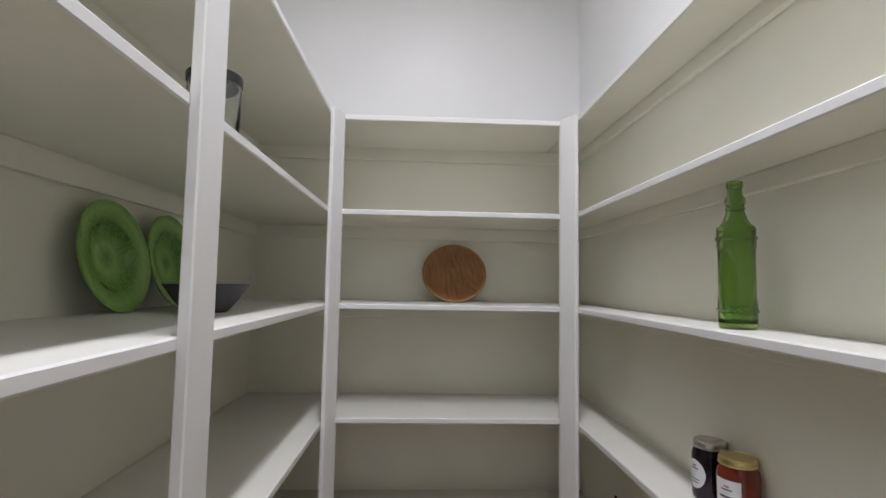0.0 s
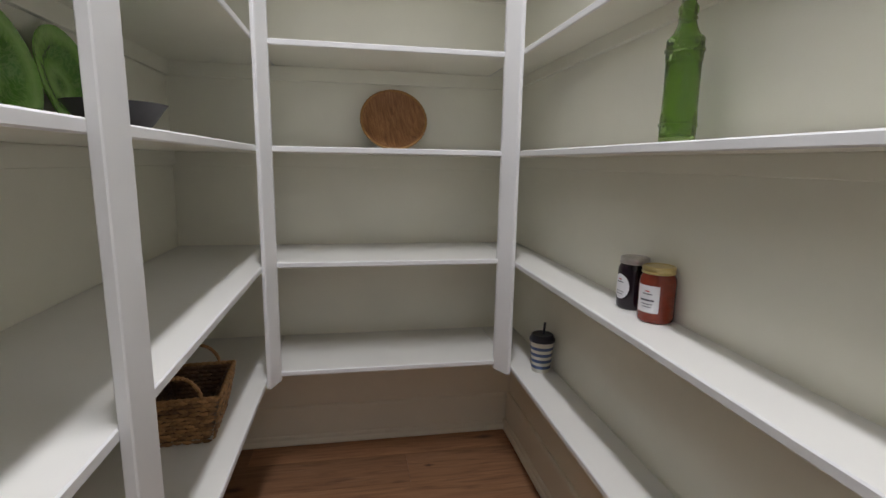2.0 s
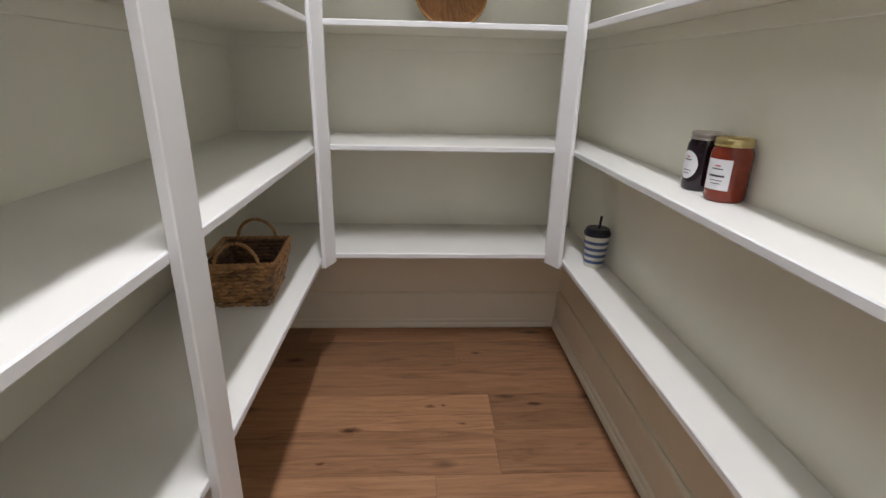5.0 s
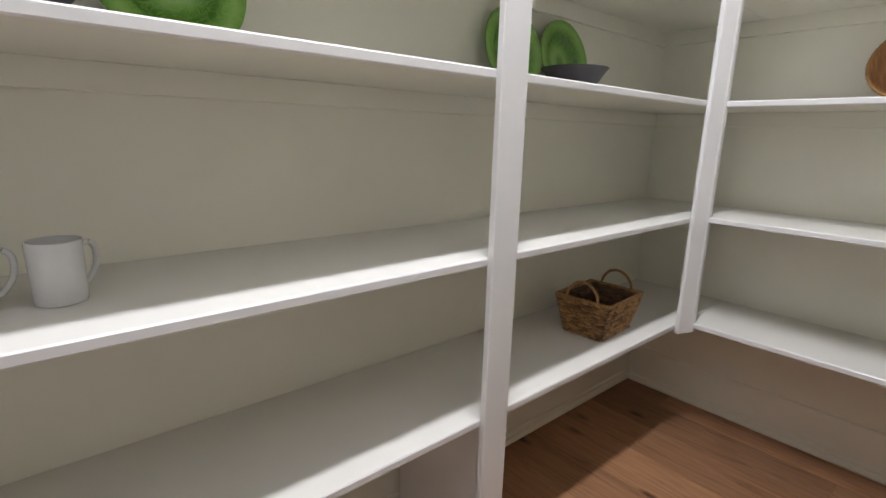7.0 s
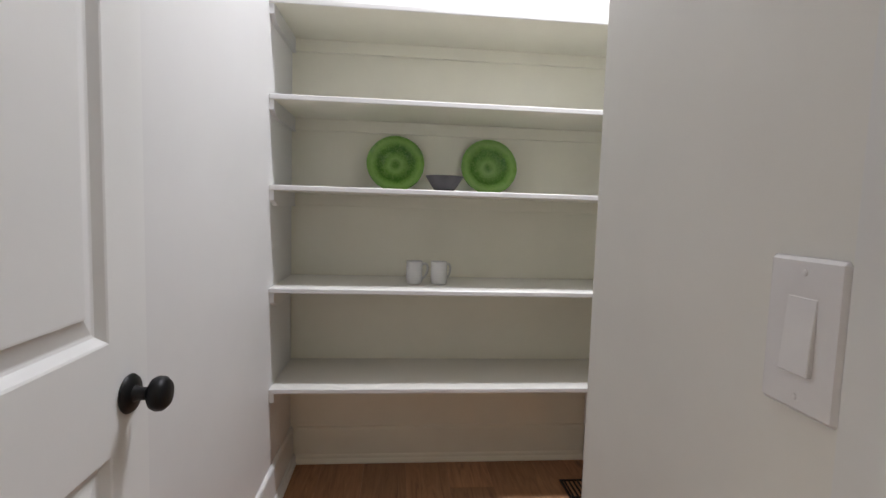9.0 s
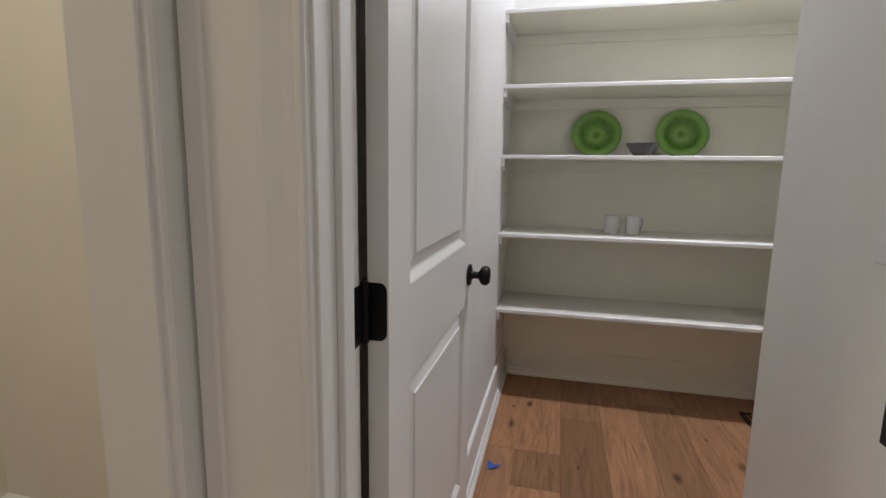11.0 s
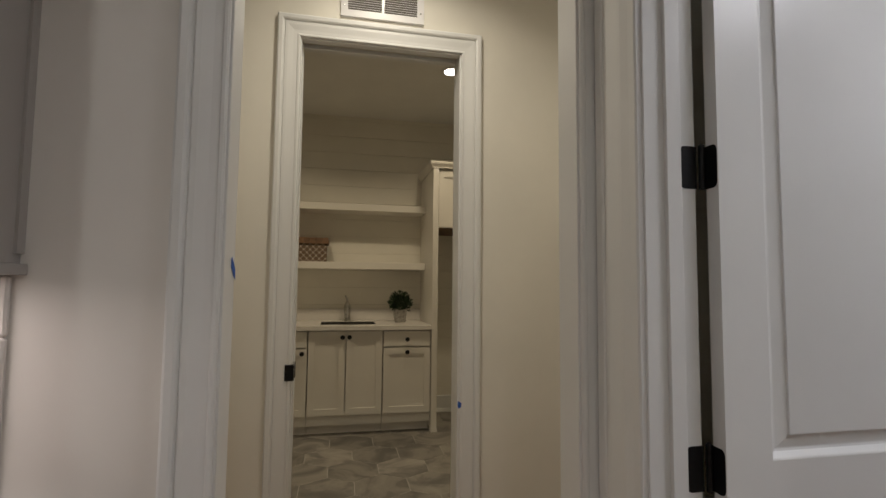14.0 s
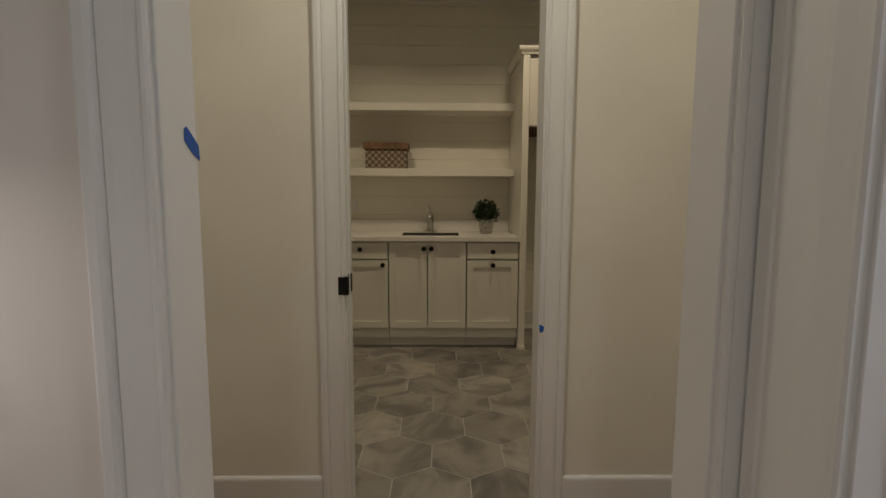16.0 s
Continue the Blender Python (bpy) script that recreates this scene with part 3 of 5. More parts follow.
def laundry():
    lab = "white shaker base cabinet with black round knobs"
    base_cabinet(3.216, 3.648, "pull", "white base cabinet with drawer and pull-out front")
    base_cabinet(3.650, 4.297, "sink", "white two-door sink cabinet with black knobs")
    base_cabinet(4.299, 4.76, "door", lab + " and drawer")
    base_cabinet(4.762, 5.22, "door", lab + " and drawer")
    c = thing("countertop", 3.214, LY, 0.912, "pale stone laundry countertop with a low upstand", "countertop")
    sx0, sx1, sy0, sy1 = 0.49, 0.99, 0.18, 0.53
    part("slab", boxes((0, sx0, 0, 0.695, 0, 0.036), (sx1, 2.0, 0, 0.695, 0, 0.036), (sx0, sx1, 0, sy0, 0, 0.036), (sx0, sx1, sy1, 0.695, 0, 0.036)), M_QUARTZ, c)
    part("upstand", boxes((0, 2.0, 0.0, 0.02, 0.0365, 0.15), bevel=0.001), M_QUARTZ, c)
    s = thing("sink", 3.214 + 0.74, LY + 0.355, 0.912, "undermounted steel sink basin in the countertop", "sink")
    bm = bmesh.new()
    w, d = 0.25, 0.175
    w, d = w - 0.001, d - 0.001
    top = [bm.verts.new(p) for p in ((-w, -d, 0.034), (w, -d, 0.034), (w, d, 0.034), (-w, d, 0.034))]
    bot = [bm.verts.new(p) for p in ((-w + 0.01, -d + 0.01, -0.19), (w - 0.01, -d + 0.01, -0.19), (w - 0.01, d - 0.01, -0.19), (-w + 0.01, d - 0.01, -0.19))]
    for k in range(4):
        bm.faces.new((top[k], top[(k + 1) % 4], bot[(k + 1) % 4], bot[k]))
    bm.faces.new(bot)
    part("basin", bm, M_STEEL, s)
    drain = part("drain", lathe([(0, 0), (0.04, 0), (0.045, 0.002), (0.045, 0)], 24), M_CHROME, s)
    drain.matrix_basis = pose(0, 0, -0.189)
    faucet(3.96, LY + 0.1, 0.948)
    p = thing("tall_end_panel", 3.16, LY, 0, "tall white end panel beside the laundry cabinets", "panel")
    part("board", boxes((0, 0.053, 0, 0.685, 0.03, 2.4), bevel=0.002), M_CAB, p)
    part("foot", boxes((-0.004, 0.057, 0.63, 0.695, 0, 0.03), bevel=0.002), M_CAB, p)
    u = thing("wall_cabinet", 2.3, -3.605, 0, "white shaker wall cabinet with crown moulding over the washer space", "cabinet")
    part("body", boxes((0, 0.859, LY + 3.605 + 0.001, -0.001, 1.845, 2.4)), M_CAB, u)
    for a, b in ((0, 0.43), (0.43, 0.859)):
        shaker("door", u, a, b, 1.845, 2.38)
    part("underside", boxes((0.02, 0.85, LY + 3.605 + 0.01, -0.01, 1.835, 1.8445)), M_UNDER, u, "unpainted brown cabinet bottom")
    crown = bmesh.new()
    prof = ((0, 0), (0.01, 0), (0.012, 0.012), (0.03, 0.035), (0.034, 0.048), (0.034, 0.06), (0, 0.06))
    a = [crown.verts.new((-0.02, 0.02 + y, 2.4 + z)) for y, z in prof]
    b = [crown.verts.new((0.915 + y, 0.036 + y, 2.4 + z)) for y, z in prof]
    c2 = [crown.verts.new((0.915 + y, LY + 3.605, 2.4 + z)) for y, z in prof]
    for p, q in ((a, b), (b, c2)):
        for k in range(len(prof)):
            j = (k + 1) % len(prof)
            crown.faces.new((p[k], p[j], q[j], q[k]))
    crown.faces.new(a)
    crown.faces.new(c2)
    part("crown", crown, M_CAB, u)
    part("top", boxes((0, 0.915, LY + 3.605, 0.02, 2.402, 2.41)), M_CAB, u)
    for z in (1.459, 2.026):
        tagged(part("floating_shelf", boxes((3.214, 5.25, LY, -3.95, z, z + 0.066), bevel=0.002), M_CAB), "thick white floating shelf above the laundry counter", "shelf", "laundry floating shelves")


def faucet(x, y, z):
    f = thing("faucet", x, y, z, "chrome single-handle sink faucet", "faucet")
    part("body", lathe([(0, 0), (0.042, 0), (0.042, 0.01), (0.033, 0.018), (0.03, 0.06), (0.034, 0.11), (0.031, 0.15), (0.02, 0.175), (0.014, 0.19), (0, 0.192)], 24), M_CHROME, f, "", 50)
    part("spout", tube([(0, 0, 0.12), (0, 0.05, 0.17), (0, 0.11, 0.18), (0, 0.16, 0.15), (0, 0.17, 0.11)], 0.015), M_CHROME, f, "", 60)
    part("handle", tube([(0, 0, 0.185), (0.006, -0.006, 0.215), (0.02, -0.012, 0.25)], 0.009), M_CHROME, f, "", 60)


def tube(points, r, steps=10, sub=6, radius=None):
    pts = [Vector(p) for p in points]
    path = []
    for i in range(len(pts) - 1):
        p0, p1, p2, p3 = pts[max(i - 1, 0)], pts[i], pts[i + 1], pts[min(i + 2, len(pts) - 1)]
        for k in range(sub):
            t = k / sub
            path.append(0.5 * ((2 * p1) + (p2 - p0) * t + (2 * p0 - 5 * p1 + 4 * p2 - p3) * t * t + (3 * p1 - p0 - 3 * p2 + p3) * t ** 3))
    path.append(pts[-1])
    bm = bmesh.new()
    rings = []
    side = Vector((1, 0, 0))
    for i, p in enumerate(path):
        d = (path[min(i + 1, len(path) - 1)] - path[max(i - 1, 0)]).normalized()
        u = d.cross(side)
        if u.length < 0.05:
            u = d.cross(Vector((0, 0, 1)))
        u.normalize()
        v = d.cross(u)
        rr = r if radius is None else radius(i / (len(path) - 1))
        rings.append([bm.verts.new(p + (u * math.cos(2 * math.pi * k / steps) + v * math.sin(2 * math.pi * k / steps)) * rr) for k in range(steps)])
    for a, b in zip(rings, rings[1:]):
        for k in range(steps):
            bm.faces.new((a[k], a[(k + 1) % steps], b[(k + 1) % steps], b[k]))
    bm.faces.new(rings[0])
    bm.faces.new(rings[-1])
    return bm


laundry()


def laundry_wall():
    w = structure("wall_laundry_back", boxes((1.9, EAST, LY - 0.12, LY - 0.014, 0, CEIL)), M_GAP, "cream boarded wall with horizontal shadow gaps", "wall")
    z, h = -0.106, 0.173
    while z < CEIL - 0.01:
        part("board", boxes((2.02, EAST - 0.12, LY - 0.014, LY, max(0.0, z + 0.0009), min(z + h - 0.0009, CEIL)), bevel=0.001), M_HALL, w)
        z += h


M_GAP = plain("shadow_gap", (0.5, 0.47, 0.4), 0.8)
laundry_wall()


# pocket door edge with its black pull
def pocket_door():
    d = thing("door_2", LX1 - 0.006, -1.475, 0.008, "white pocket door slid into the wall, its edge showing", "door", "", "structure")
    part("slab", boxes((0.0, 0.7, -0.0175, 0.0175, 0, HEAD - 0.012), bevel=0.002), M_TRIM, d)
    part("edge_pull", boxes((-0.003, 0.004, -0.013, 0.013, 0.9, 0.97)), M_BLACK, d, "black recessed edge pull")
    part("face_plate", boxes((0.004, 0.04, 0.0172, 0.0192, 0.9, 0.97)), M_BLACK, d)
    tagged(part("edge_guard", boxes((LX1 - 0.009, LX1 + 0.03, HY1 - 0.001, HY1 + 0.0165, 0.905, 0.975), bevel=0.002), M_BLACK), "black strike on the jamb of the pocket doorway", "strike plate")


pocket_door()


# glass and glazes
def glass(name, colour, rough=0.02, tint=1.0):
    m, nodes, links, bsdf = material(name)
    bsdf.inputs["Base Color"].default_value = (*colour, 1)
    bsdf.inputs["Transmission Weight"].default_value = 1.0
    bsdf.inputs["Roughness"].default_value = rough
    bsdf.inputs["IOR"].default_value = 1.46
    n = noise_node(nodes, links, coords(nodes, links), 45, 3)
    bump(nodes, links, bsdf, n.outputs["Fac"], 0.05, 0.001)
    return m


def glaze(name, dark, mid, light, rough=0.12):
    """Mottled glaze; its ring bands also carry the well's shade and centre highlight as colour."""
    m, nodes, links, bsdf = material(name)
    tc = nodes.new("ShaderNodeTexCoord")
    v = tc.outputs["Object"]
    flat = nodes.new("ShaderNodeVectorMath")
    flat.operation = "MULTIPLY"
    flat.inputs[1].default_value = (1, 1, 0)
    links.new(v, flat.inputs[0])
    length = nodes.new("ShaderNodeVectorMath")
    length.operation = "LENGTH"
    links.new(flat.outputs[0], length.inputs[0])
    seed = nodes.new("ShaderNodeObjectInfo")
    move = nodes.new("ShaderNodeVectorMath")
    move.operation = "MULTIPLY_ADD"
    links.new(seed.outputs["Random"], move.inputs[0])
    move.inputs[1].default_value = (3.0, 5.0, 7.0)
    links.new(v, move.inputs[2])
    big = noise_node(nodes, links, move.outputs[0], 22, 6, 0.68)
    big.inputs["Distortion"].default_value = 0.6
    mix = nodes.new("ShaderNodeMath")
    mix.operation = "MULTIPLY_ADD"
    links.new(big.outputs["Fac"], mix.inputs[0])
    mix.inputs[1].default_value = 0.028
    sub = nodes.new("ShaderNodeMath")
    sub.operation = "SUBTRACT"
    sub.inputs[1].default_value = 0.014
    links.new(length.outputs["Value"], sub.inputs[0])
    links.new(sub.outputs[0], mix.inputs[2])
    # radial bands: shade of the well wall and a light centre painted in
    ground = ramp(nodes, links, mix.outputs[0], [(0.008, dark), (0.03, light), (0.046, mid), (0.062, dark), (0.079, dark), (0.089, mid), (0.106, light), (0.126, mid)])
    # thin pale lines where the glaze has run, and a fine speckle
    vein = noise_node(nodes, links, move.outputs[0], 30, 5, 0.6)
    vein.inputs["Distortion"].default_value = 1.8
    lines = ramp(nodes, links, vein.outputs["Fac"], [(0.44, (0, 0, 0)), (0.49, (0.36, 0.36, 0.36)), (0.52, (0.32, 0.32, 0.32)), (0.56, (0, 0, 0))])
    over = nodes.new("ShaderNodeMix")
    over.data_type = "RGBA"
    links.new(lines, over.inputs["Factor"])
    links.new(ground, over.inputs["A"])
    over.inputs["B"].default_value = (*light, 1)
    links.new(over.outputs["Result"], bsdf.inputs["Base Color"])
    bsdf.inputs["Roughness"].default_value = rough
    bump(nodes, links, bsdf, noise_node(nodes, links, v, 30, 3).outputs["Fac"], 0.9, 0.007)
    return m


M_GREEN = glaze("green_glaze", (0.075, 0.22, 0.024), (0.145, 0.335, 0.05), (0.26, 0.47, 0.11), 0.08)
M_BOTTLE = glass("green_glass", (0.42, 0.6, 0.23))
M_CLEAR = glass("clear_glass", (0.96, 0.98, 0.97))
M_GREYBOWL = plain("grey_stoneware", (0.075, 0.072, 0.08), 0.6, 0, 0.12)
M_MUG = plain("white_porcelain", (0.64, 0.64, 0.63), 0.25, 0, 0.02)
M_PASTA = plain("dry_spaghetti", (0.66, 0.38, 0.1), 0.5, 0, 0.1, 200)
M_LIDBLACK = plain("black_lid", (0.018, 0.018, 0.022), 0.35)
M_JAM = plain("dark_jam", (0.013, 0.006, 0.012), 0.08)
M_SALSA = plain("red_sauce", (0.19, 0.027, 0.013), 0.08, 0, 0.15, 60)
M_LIDSILVER = plain("silver_tin_lid", (0.62, 0.59, 0.57), 0.36, 1.0, 0.06, 90)
M_LIDGOLD = plain("gold_tin_lid", (0.66, 0.54, 0.26), 0.34, 1.0, 0.06, 90)
M_PAPER = plain("white_paper_label", (0.76, 0.75, 0.76), 0.55, 0, 0.03)
M_INK = plain("dark_ink", (0.06, 0.055, 0.07), 0.6)
M_INKRED = plain("red_ink", (0.5, 0.06, 0.05), 0.6)
M_CUP = plain("cream_cup", (0.72, 0.69, 0.6), 0.35, 0, 0.03)
M_STRIPE = plain("blue_stripe", (0.07, 0.11, 0.23), 0.35, 0, 0.1)
M_NAVY = plain("navy_plastic", (0.012, 0.013, 0.028), 0.35)
def straw(name, dark, pale):
    m, nodes, links, bsdf = material(name)
    geo = nodes.new("ShaderNodeNewGeometry")
    n = noise_node(nodes, links, coords(nodes, links), 90, 4)
    mix = nodes.new("ShaderNodeMath")
    mix.operation = "MULTIPLY_ADD"
    links.new(n.outputs["Fac"], mix.inputs[0])
    mix.inputs[1].default_value = 0.6
    half = nodes.new("ShaderNodeMath")
    half.operation = "MULTIPLY"
    half.inputs[1].default_value = 0.55
    links.new(geo.outputs["Random Per Island"], half.inputs[0])
    links.new(half.outputs[0], mix.inputs[2])
    links.new(ramp(nodes, links, mix.outputs[0], [(0.2, dark), (0.75, pale)]), bsdf.inputs["Base Color"])
    bsdf.inputs["Roughness"].default_value = 0.6
    bump(nodes, links, bsdf, n.outputs["Fac"], 0.4, 0.001)
    return m


M_STRAW = straw("woven_hyacinth", (0.08, 0.038, 0.014), (0.47, 0.255, 0.1))
# shaded copy of the straw for the basket's inside
M_STRAW_SHADE = straw("woven_hyacinth_shaded", (0.045, 0.022, 0.011), (0.17, 0.09, 0.042))
M_RIM = plain("bamboo_rim", (0.42, 0.22, 0.07), 0.5, 0, 0.2, 120)


def plate(y, tilt, z, r=0.126):
    p = [(0, 0.0045), (0.02, 0.006), (0.035, 0.004), (0.062, 0.006), (0.074, 0.013), (0.08, 0.021), (0.085, 0.0235), (0.11, 0.027), (0.122, 0.0295), (0.126, 0.031), (0.1265, 0.028), (0.121, 0.0245), (0.09, 0.016), (0.08, 0.006), (0.06, 0.001), (0.055, -0.002), (0.05, -0.002), (0.047, 0.001), (0, 0.001)]
    k = r / 0.126
    bm = lathe([(a * k, b * k) for a, b in p], 72)
    for v in bm.verts:
        d = math.hypot(v.co.x, v.co.y)
        if d > 0.1 * k:
            a = math.atan2(v.co.y, v.co.x)
            s = 1 + 0.004 * math.sin(5 * a + y * 9) + 0.003 * math.sin(17 * a)
            v.co.x *= s
            v.co.y *= s
    t = part("plate", bm, M_GREEN, None, "", 40)
    # the axis points into the room; the lower rim stands on the shelf, the upper rim leans on the cleat
    lean = radians(tilt)
    x = WX + 0.016 + r * math.sin(lean) - 0.012
    t.matrix_basis = Matrix.Translation((x, y, z + r * math.cos(lean) * 1.012 + 0.001 - 0.031 * math.sin(lean))) @ Matrix.Rotation(radians(90) - lean, 4, "Y") @ Matrix.Rotation(y * 3.1, 4, "Z")
    return tagged(t, "glossy green glazed dinner plate leaning upright on the shelf", "plate", "green plates")


def bowl(x, y, z, r, h, label):
    t = part("bowl", lathe([(0, 0), (r * 0.46, 0), (r * 0.5, 0.002), (r * 0.72, h * 0.42), (r * 0.9, h * 0.82), (r, h), (r * 0.985, h * 1.005), (r * 0.87, h * 0.82), (r * 0.68, h * 0.45), (r * 0.45, h * 0.14), (0, h * 0.1)], 56), M_GREYBOWL, None, "", 50)
    t.matrix_basis = pose(x, y, z)
    return tagged(t, label, "bowl", "grey bowls")


def mug(x, y, z, rz):
    t = thing("mug", x, y, z, "plain white porcelain mug standing on the shelf", "mug", "white mugs", rz=rz)
    r, h = 0.0345, 0.094
    part("cup", lathe([(0, 0.004), (r * 0.75, 0.003), (r * 0.8, 0), (r * 0.92, 0.002), (r * 0.97, 0.01), (r * 0.985, h * 0.5), (r, h - 0.001), (r * 0.97, h), (r * 0.93, h - 0.001), (r * 0.9, 0.012), (r * 0.8, 0.007), (0, 0.007)], 40), M_MUG, t, "", 45)
    part("handle", tube([(r * 0.95, 0, 0.078), (r + 0.012, 0, 0.083), (r + 0.022, 0, 0.07), (r + 0.02, 0, 0.045), (r + 0.008, 0, 0.025), (r * 0.95, 0, 0.02)], 0.0045), M_MUG, t, "", 60)
    return t


def shelves_west_things():
    z3, z4, z2 = SHELF_TOPS[2], SHELF_TOPS[3], SHELF_TOPS[1]
    plate(0.374, 15, z3)
    plate(0.79, 14, z3)
    plate(1.698, 11, z3, 0.122)
    plate(1.943, 11, z3, 0.122)
    bowl(1.452, 0.570, z3, 0.076, 0.059, "dark grey stoneware bowl between two green plates")
    bowl(1.36, 1.788, z3, 0.095, 0.064, "wide dark grey stoneware bowl before a green plate")
    mug(1.36, 0.463, z2, 100)
    mug(1.366, 0.566, z2, 118)
    pasta_jar(1.382, 1.724, z4)


def pasta_jar(x, y, z):
    t = thing("storage_jar", x, y, z, "clear glass jar holding dry spaghetti, with black lid", "jar")
    r, h = 0.057, 0.186
    part("glass", lathe([(0, 0), (r * 0.9, 0), (r, 0.006), (r, h), (r * 0.955, h), (r * 0.955, 0.01), (r * 0.85, 0.006), (0, 0.006)], 48), M_CLEAR, t, "", 50)
    part("lid", lathe([(0, h - 0.006), (r * 0.9, h - 0.006), (r * 0.94, h + 0.001), (r * 1.04, h + 0.001), (r * 1.05, h + 0.018), (r * 1.0, h + 0.022), (0, h + 0.023)], 48), M_LIDBLACK, t, "flat black lid", 40)
    rnd = random.Random(4)
    for k in range(16):
        a, b = rnd.uniform(-0.012, 0.012), rnd.uniform(-0.012, 0.012)
        part("spaghetti", tube([(0.018 + a, 0.012 + b, 0.0075), (0.006 + a * 0.8, -0.018 + b, 0.07), (-0.004 + a * 0.7, -0.04 + b * 0.3, 0.15 + rnd.uniform(-0.01, 0.006))], 0.0016, 5, 2), M_PASTA, t)


shelves_west_things()


# woven basket: rows of plaited strands on a tapered frame
def basket(x, y, z, rz):
    t = thing("wicker_basket", x, y, z, "brown woven hyacinth basket with two looped handles", "basket", rz=rz)
    a0, b0, a1, b1, h = 0.068, 0.098, 0.098, 0.117, 0.128
    inner = bmesh.new()
    lo = [inner.verts.new((sx * (a0 - 0.006), sy * (b0 - 0.006), 0.006)) for sx, sy in ((-1, -1), (1, -1), (1, 1), (-1, 1))]
    hi = [inner.verts.new((sx * (a1 - 0.007), sy * (b1 - 0.007), h - 0.004)) for sx, sy in ((-1, -1), (1, -1), (1, 1), (-1, 1))]
    inner.faces.new(lo)
    for k in range(4):
        inner.faces.new((lo[k], lo[(k + 1) % 4], hi[(k + 1) % 4], hi[k]))
    part("lining", inner, M_STRAW_SHADE, t, "inner lining, its shade put into the colour")
    rnd = random.Random(7)
    weave = bmesh.new()

    def strand(p, d, up, out, length, wide):
        q = []
        for s, w, o in ((-0.5, 0.05, 0.0), (-0.25, 0.42, 0.0035), (0.0, 0.55, 0.005), (0.25, 0.42, 0.0035), (0.5, 0.05, 0.0)):
            c = p + d * (s * length) + out * o
            q.append((weave.verts.new(c + up * (w * wide) - out * 0.001), weave.verts.new(c + out * 0.0025), weave.verts.new(c - up * (w * wide) - out * 0.001)))
        for m, n in zip(q, q[1:]):
            weave.faces.new((m[0], m[1], n[1], n[0]))
            weave.faces.new((m[1], m[2], n[2], n[1]))

    rows = 11
    for face in (1, -1):
        if face < 0:
            part("weave", weave, M_STRAW, t, "twisted brown strands in rows")
            weave = bmesh.new()
        for r in range(rows):
            f = (r + 0.5) / rows
            g = 0.0 if face > 0 else 0.0075
            a, b, zz = a0 + (a1 - a0) * f - g, b0 + (b1 - b0) * f - g, f * h
            corners = [Vector((-a, -b, zz)), Vector((a, -b, zz)), Vector((a, b, zz)), Vector((-a, b, zz))]
            for k in range(4):
                p, q = corners[k], corners[(k + 1) % 4]
                d = (q - p).normalized()
                out = d.cross(Vector((0, 0, 1))) * face
                long = (q - p).length
                count = max(4, round(long / 0.024))
                for i in range(count + (r % 2)):
                    s = (i + (0.0 if r % 2 else 0.5)) / count
                    span = rnd.uniform(0.03, 0.037)
                    dd = (d + Vector((0, 0, rnd.uniform(0.04, 0.2) * (1 if r % 2 else -1)))).normalized()
                    mid = min(max(long * s, span * 0.42), long - span * 0.42)
                    strand(p + d * mid + out * rnd.uniform(0.0005, 0.003) + Vector((0, 0, rnd.uniform(-0.0012, 0.0012))), dd, Vector((0, 0, 1)), out, span, rnd.uniform(0.0095, 0.012))
    part("inner_weave", weave, M_STRAW_SHADE, t, "inner strands with shade put into their colour")
    rim = [(-a1, -b1, h), (a1, -b1, h), (a1, b1, h), (-a1, b1, h)]
    for k in range(4):
        part("rim", tube([rim[k], [(u + w) / 2 for u, w in zip(rim[k], rim[(k + 1) % 4])], rim[(k + 1) % 4]], 0.005, 8, 24, lambda s: 0.0052 + 0.0012 * math.sin(s * 75)), M_STRAW, t)
    for sy in (-1, 1):
        part("handle", tube([(-0.058, sy * b1, h - 0.01), (-0.052, sy * b1, h + 0.022), (-0.03, sy * (b1 - 0.002), h + 0.05), (0, sy * (b1 - 0.003), h + 0.06), (0.03, sy * (b1 - 0.002), h + 0.05), (0.052, sy * b1, h + 0.022), (0.058, sy * b1, h - 0.01)], 0.005, 8, 10, lambda s: 0.0048 + 0.001 * math.sin(s * 110)), M_STRAW, t)


basket(1.386, 2.0, SHELF_TOPS[0], 4)


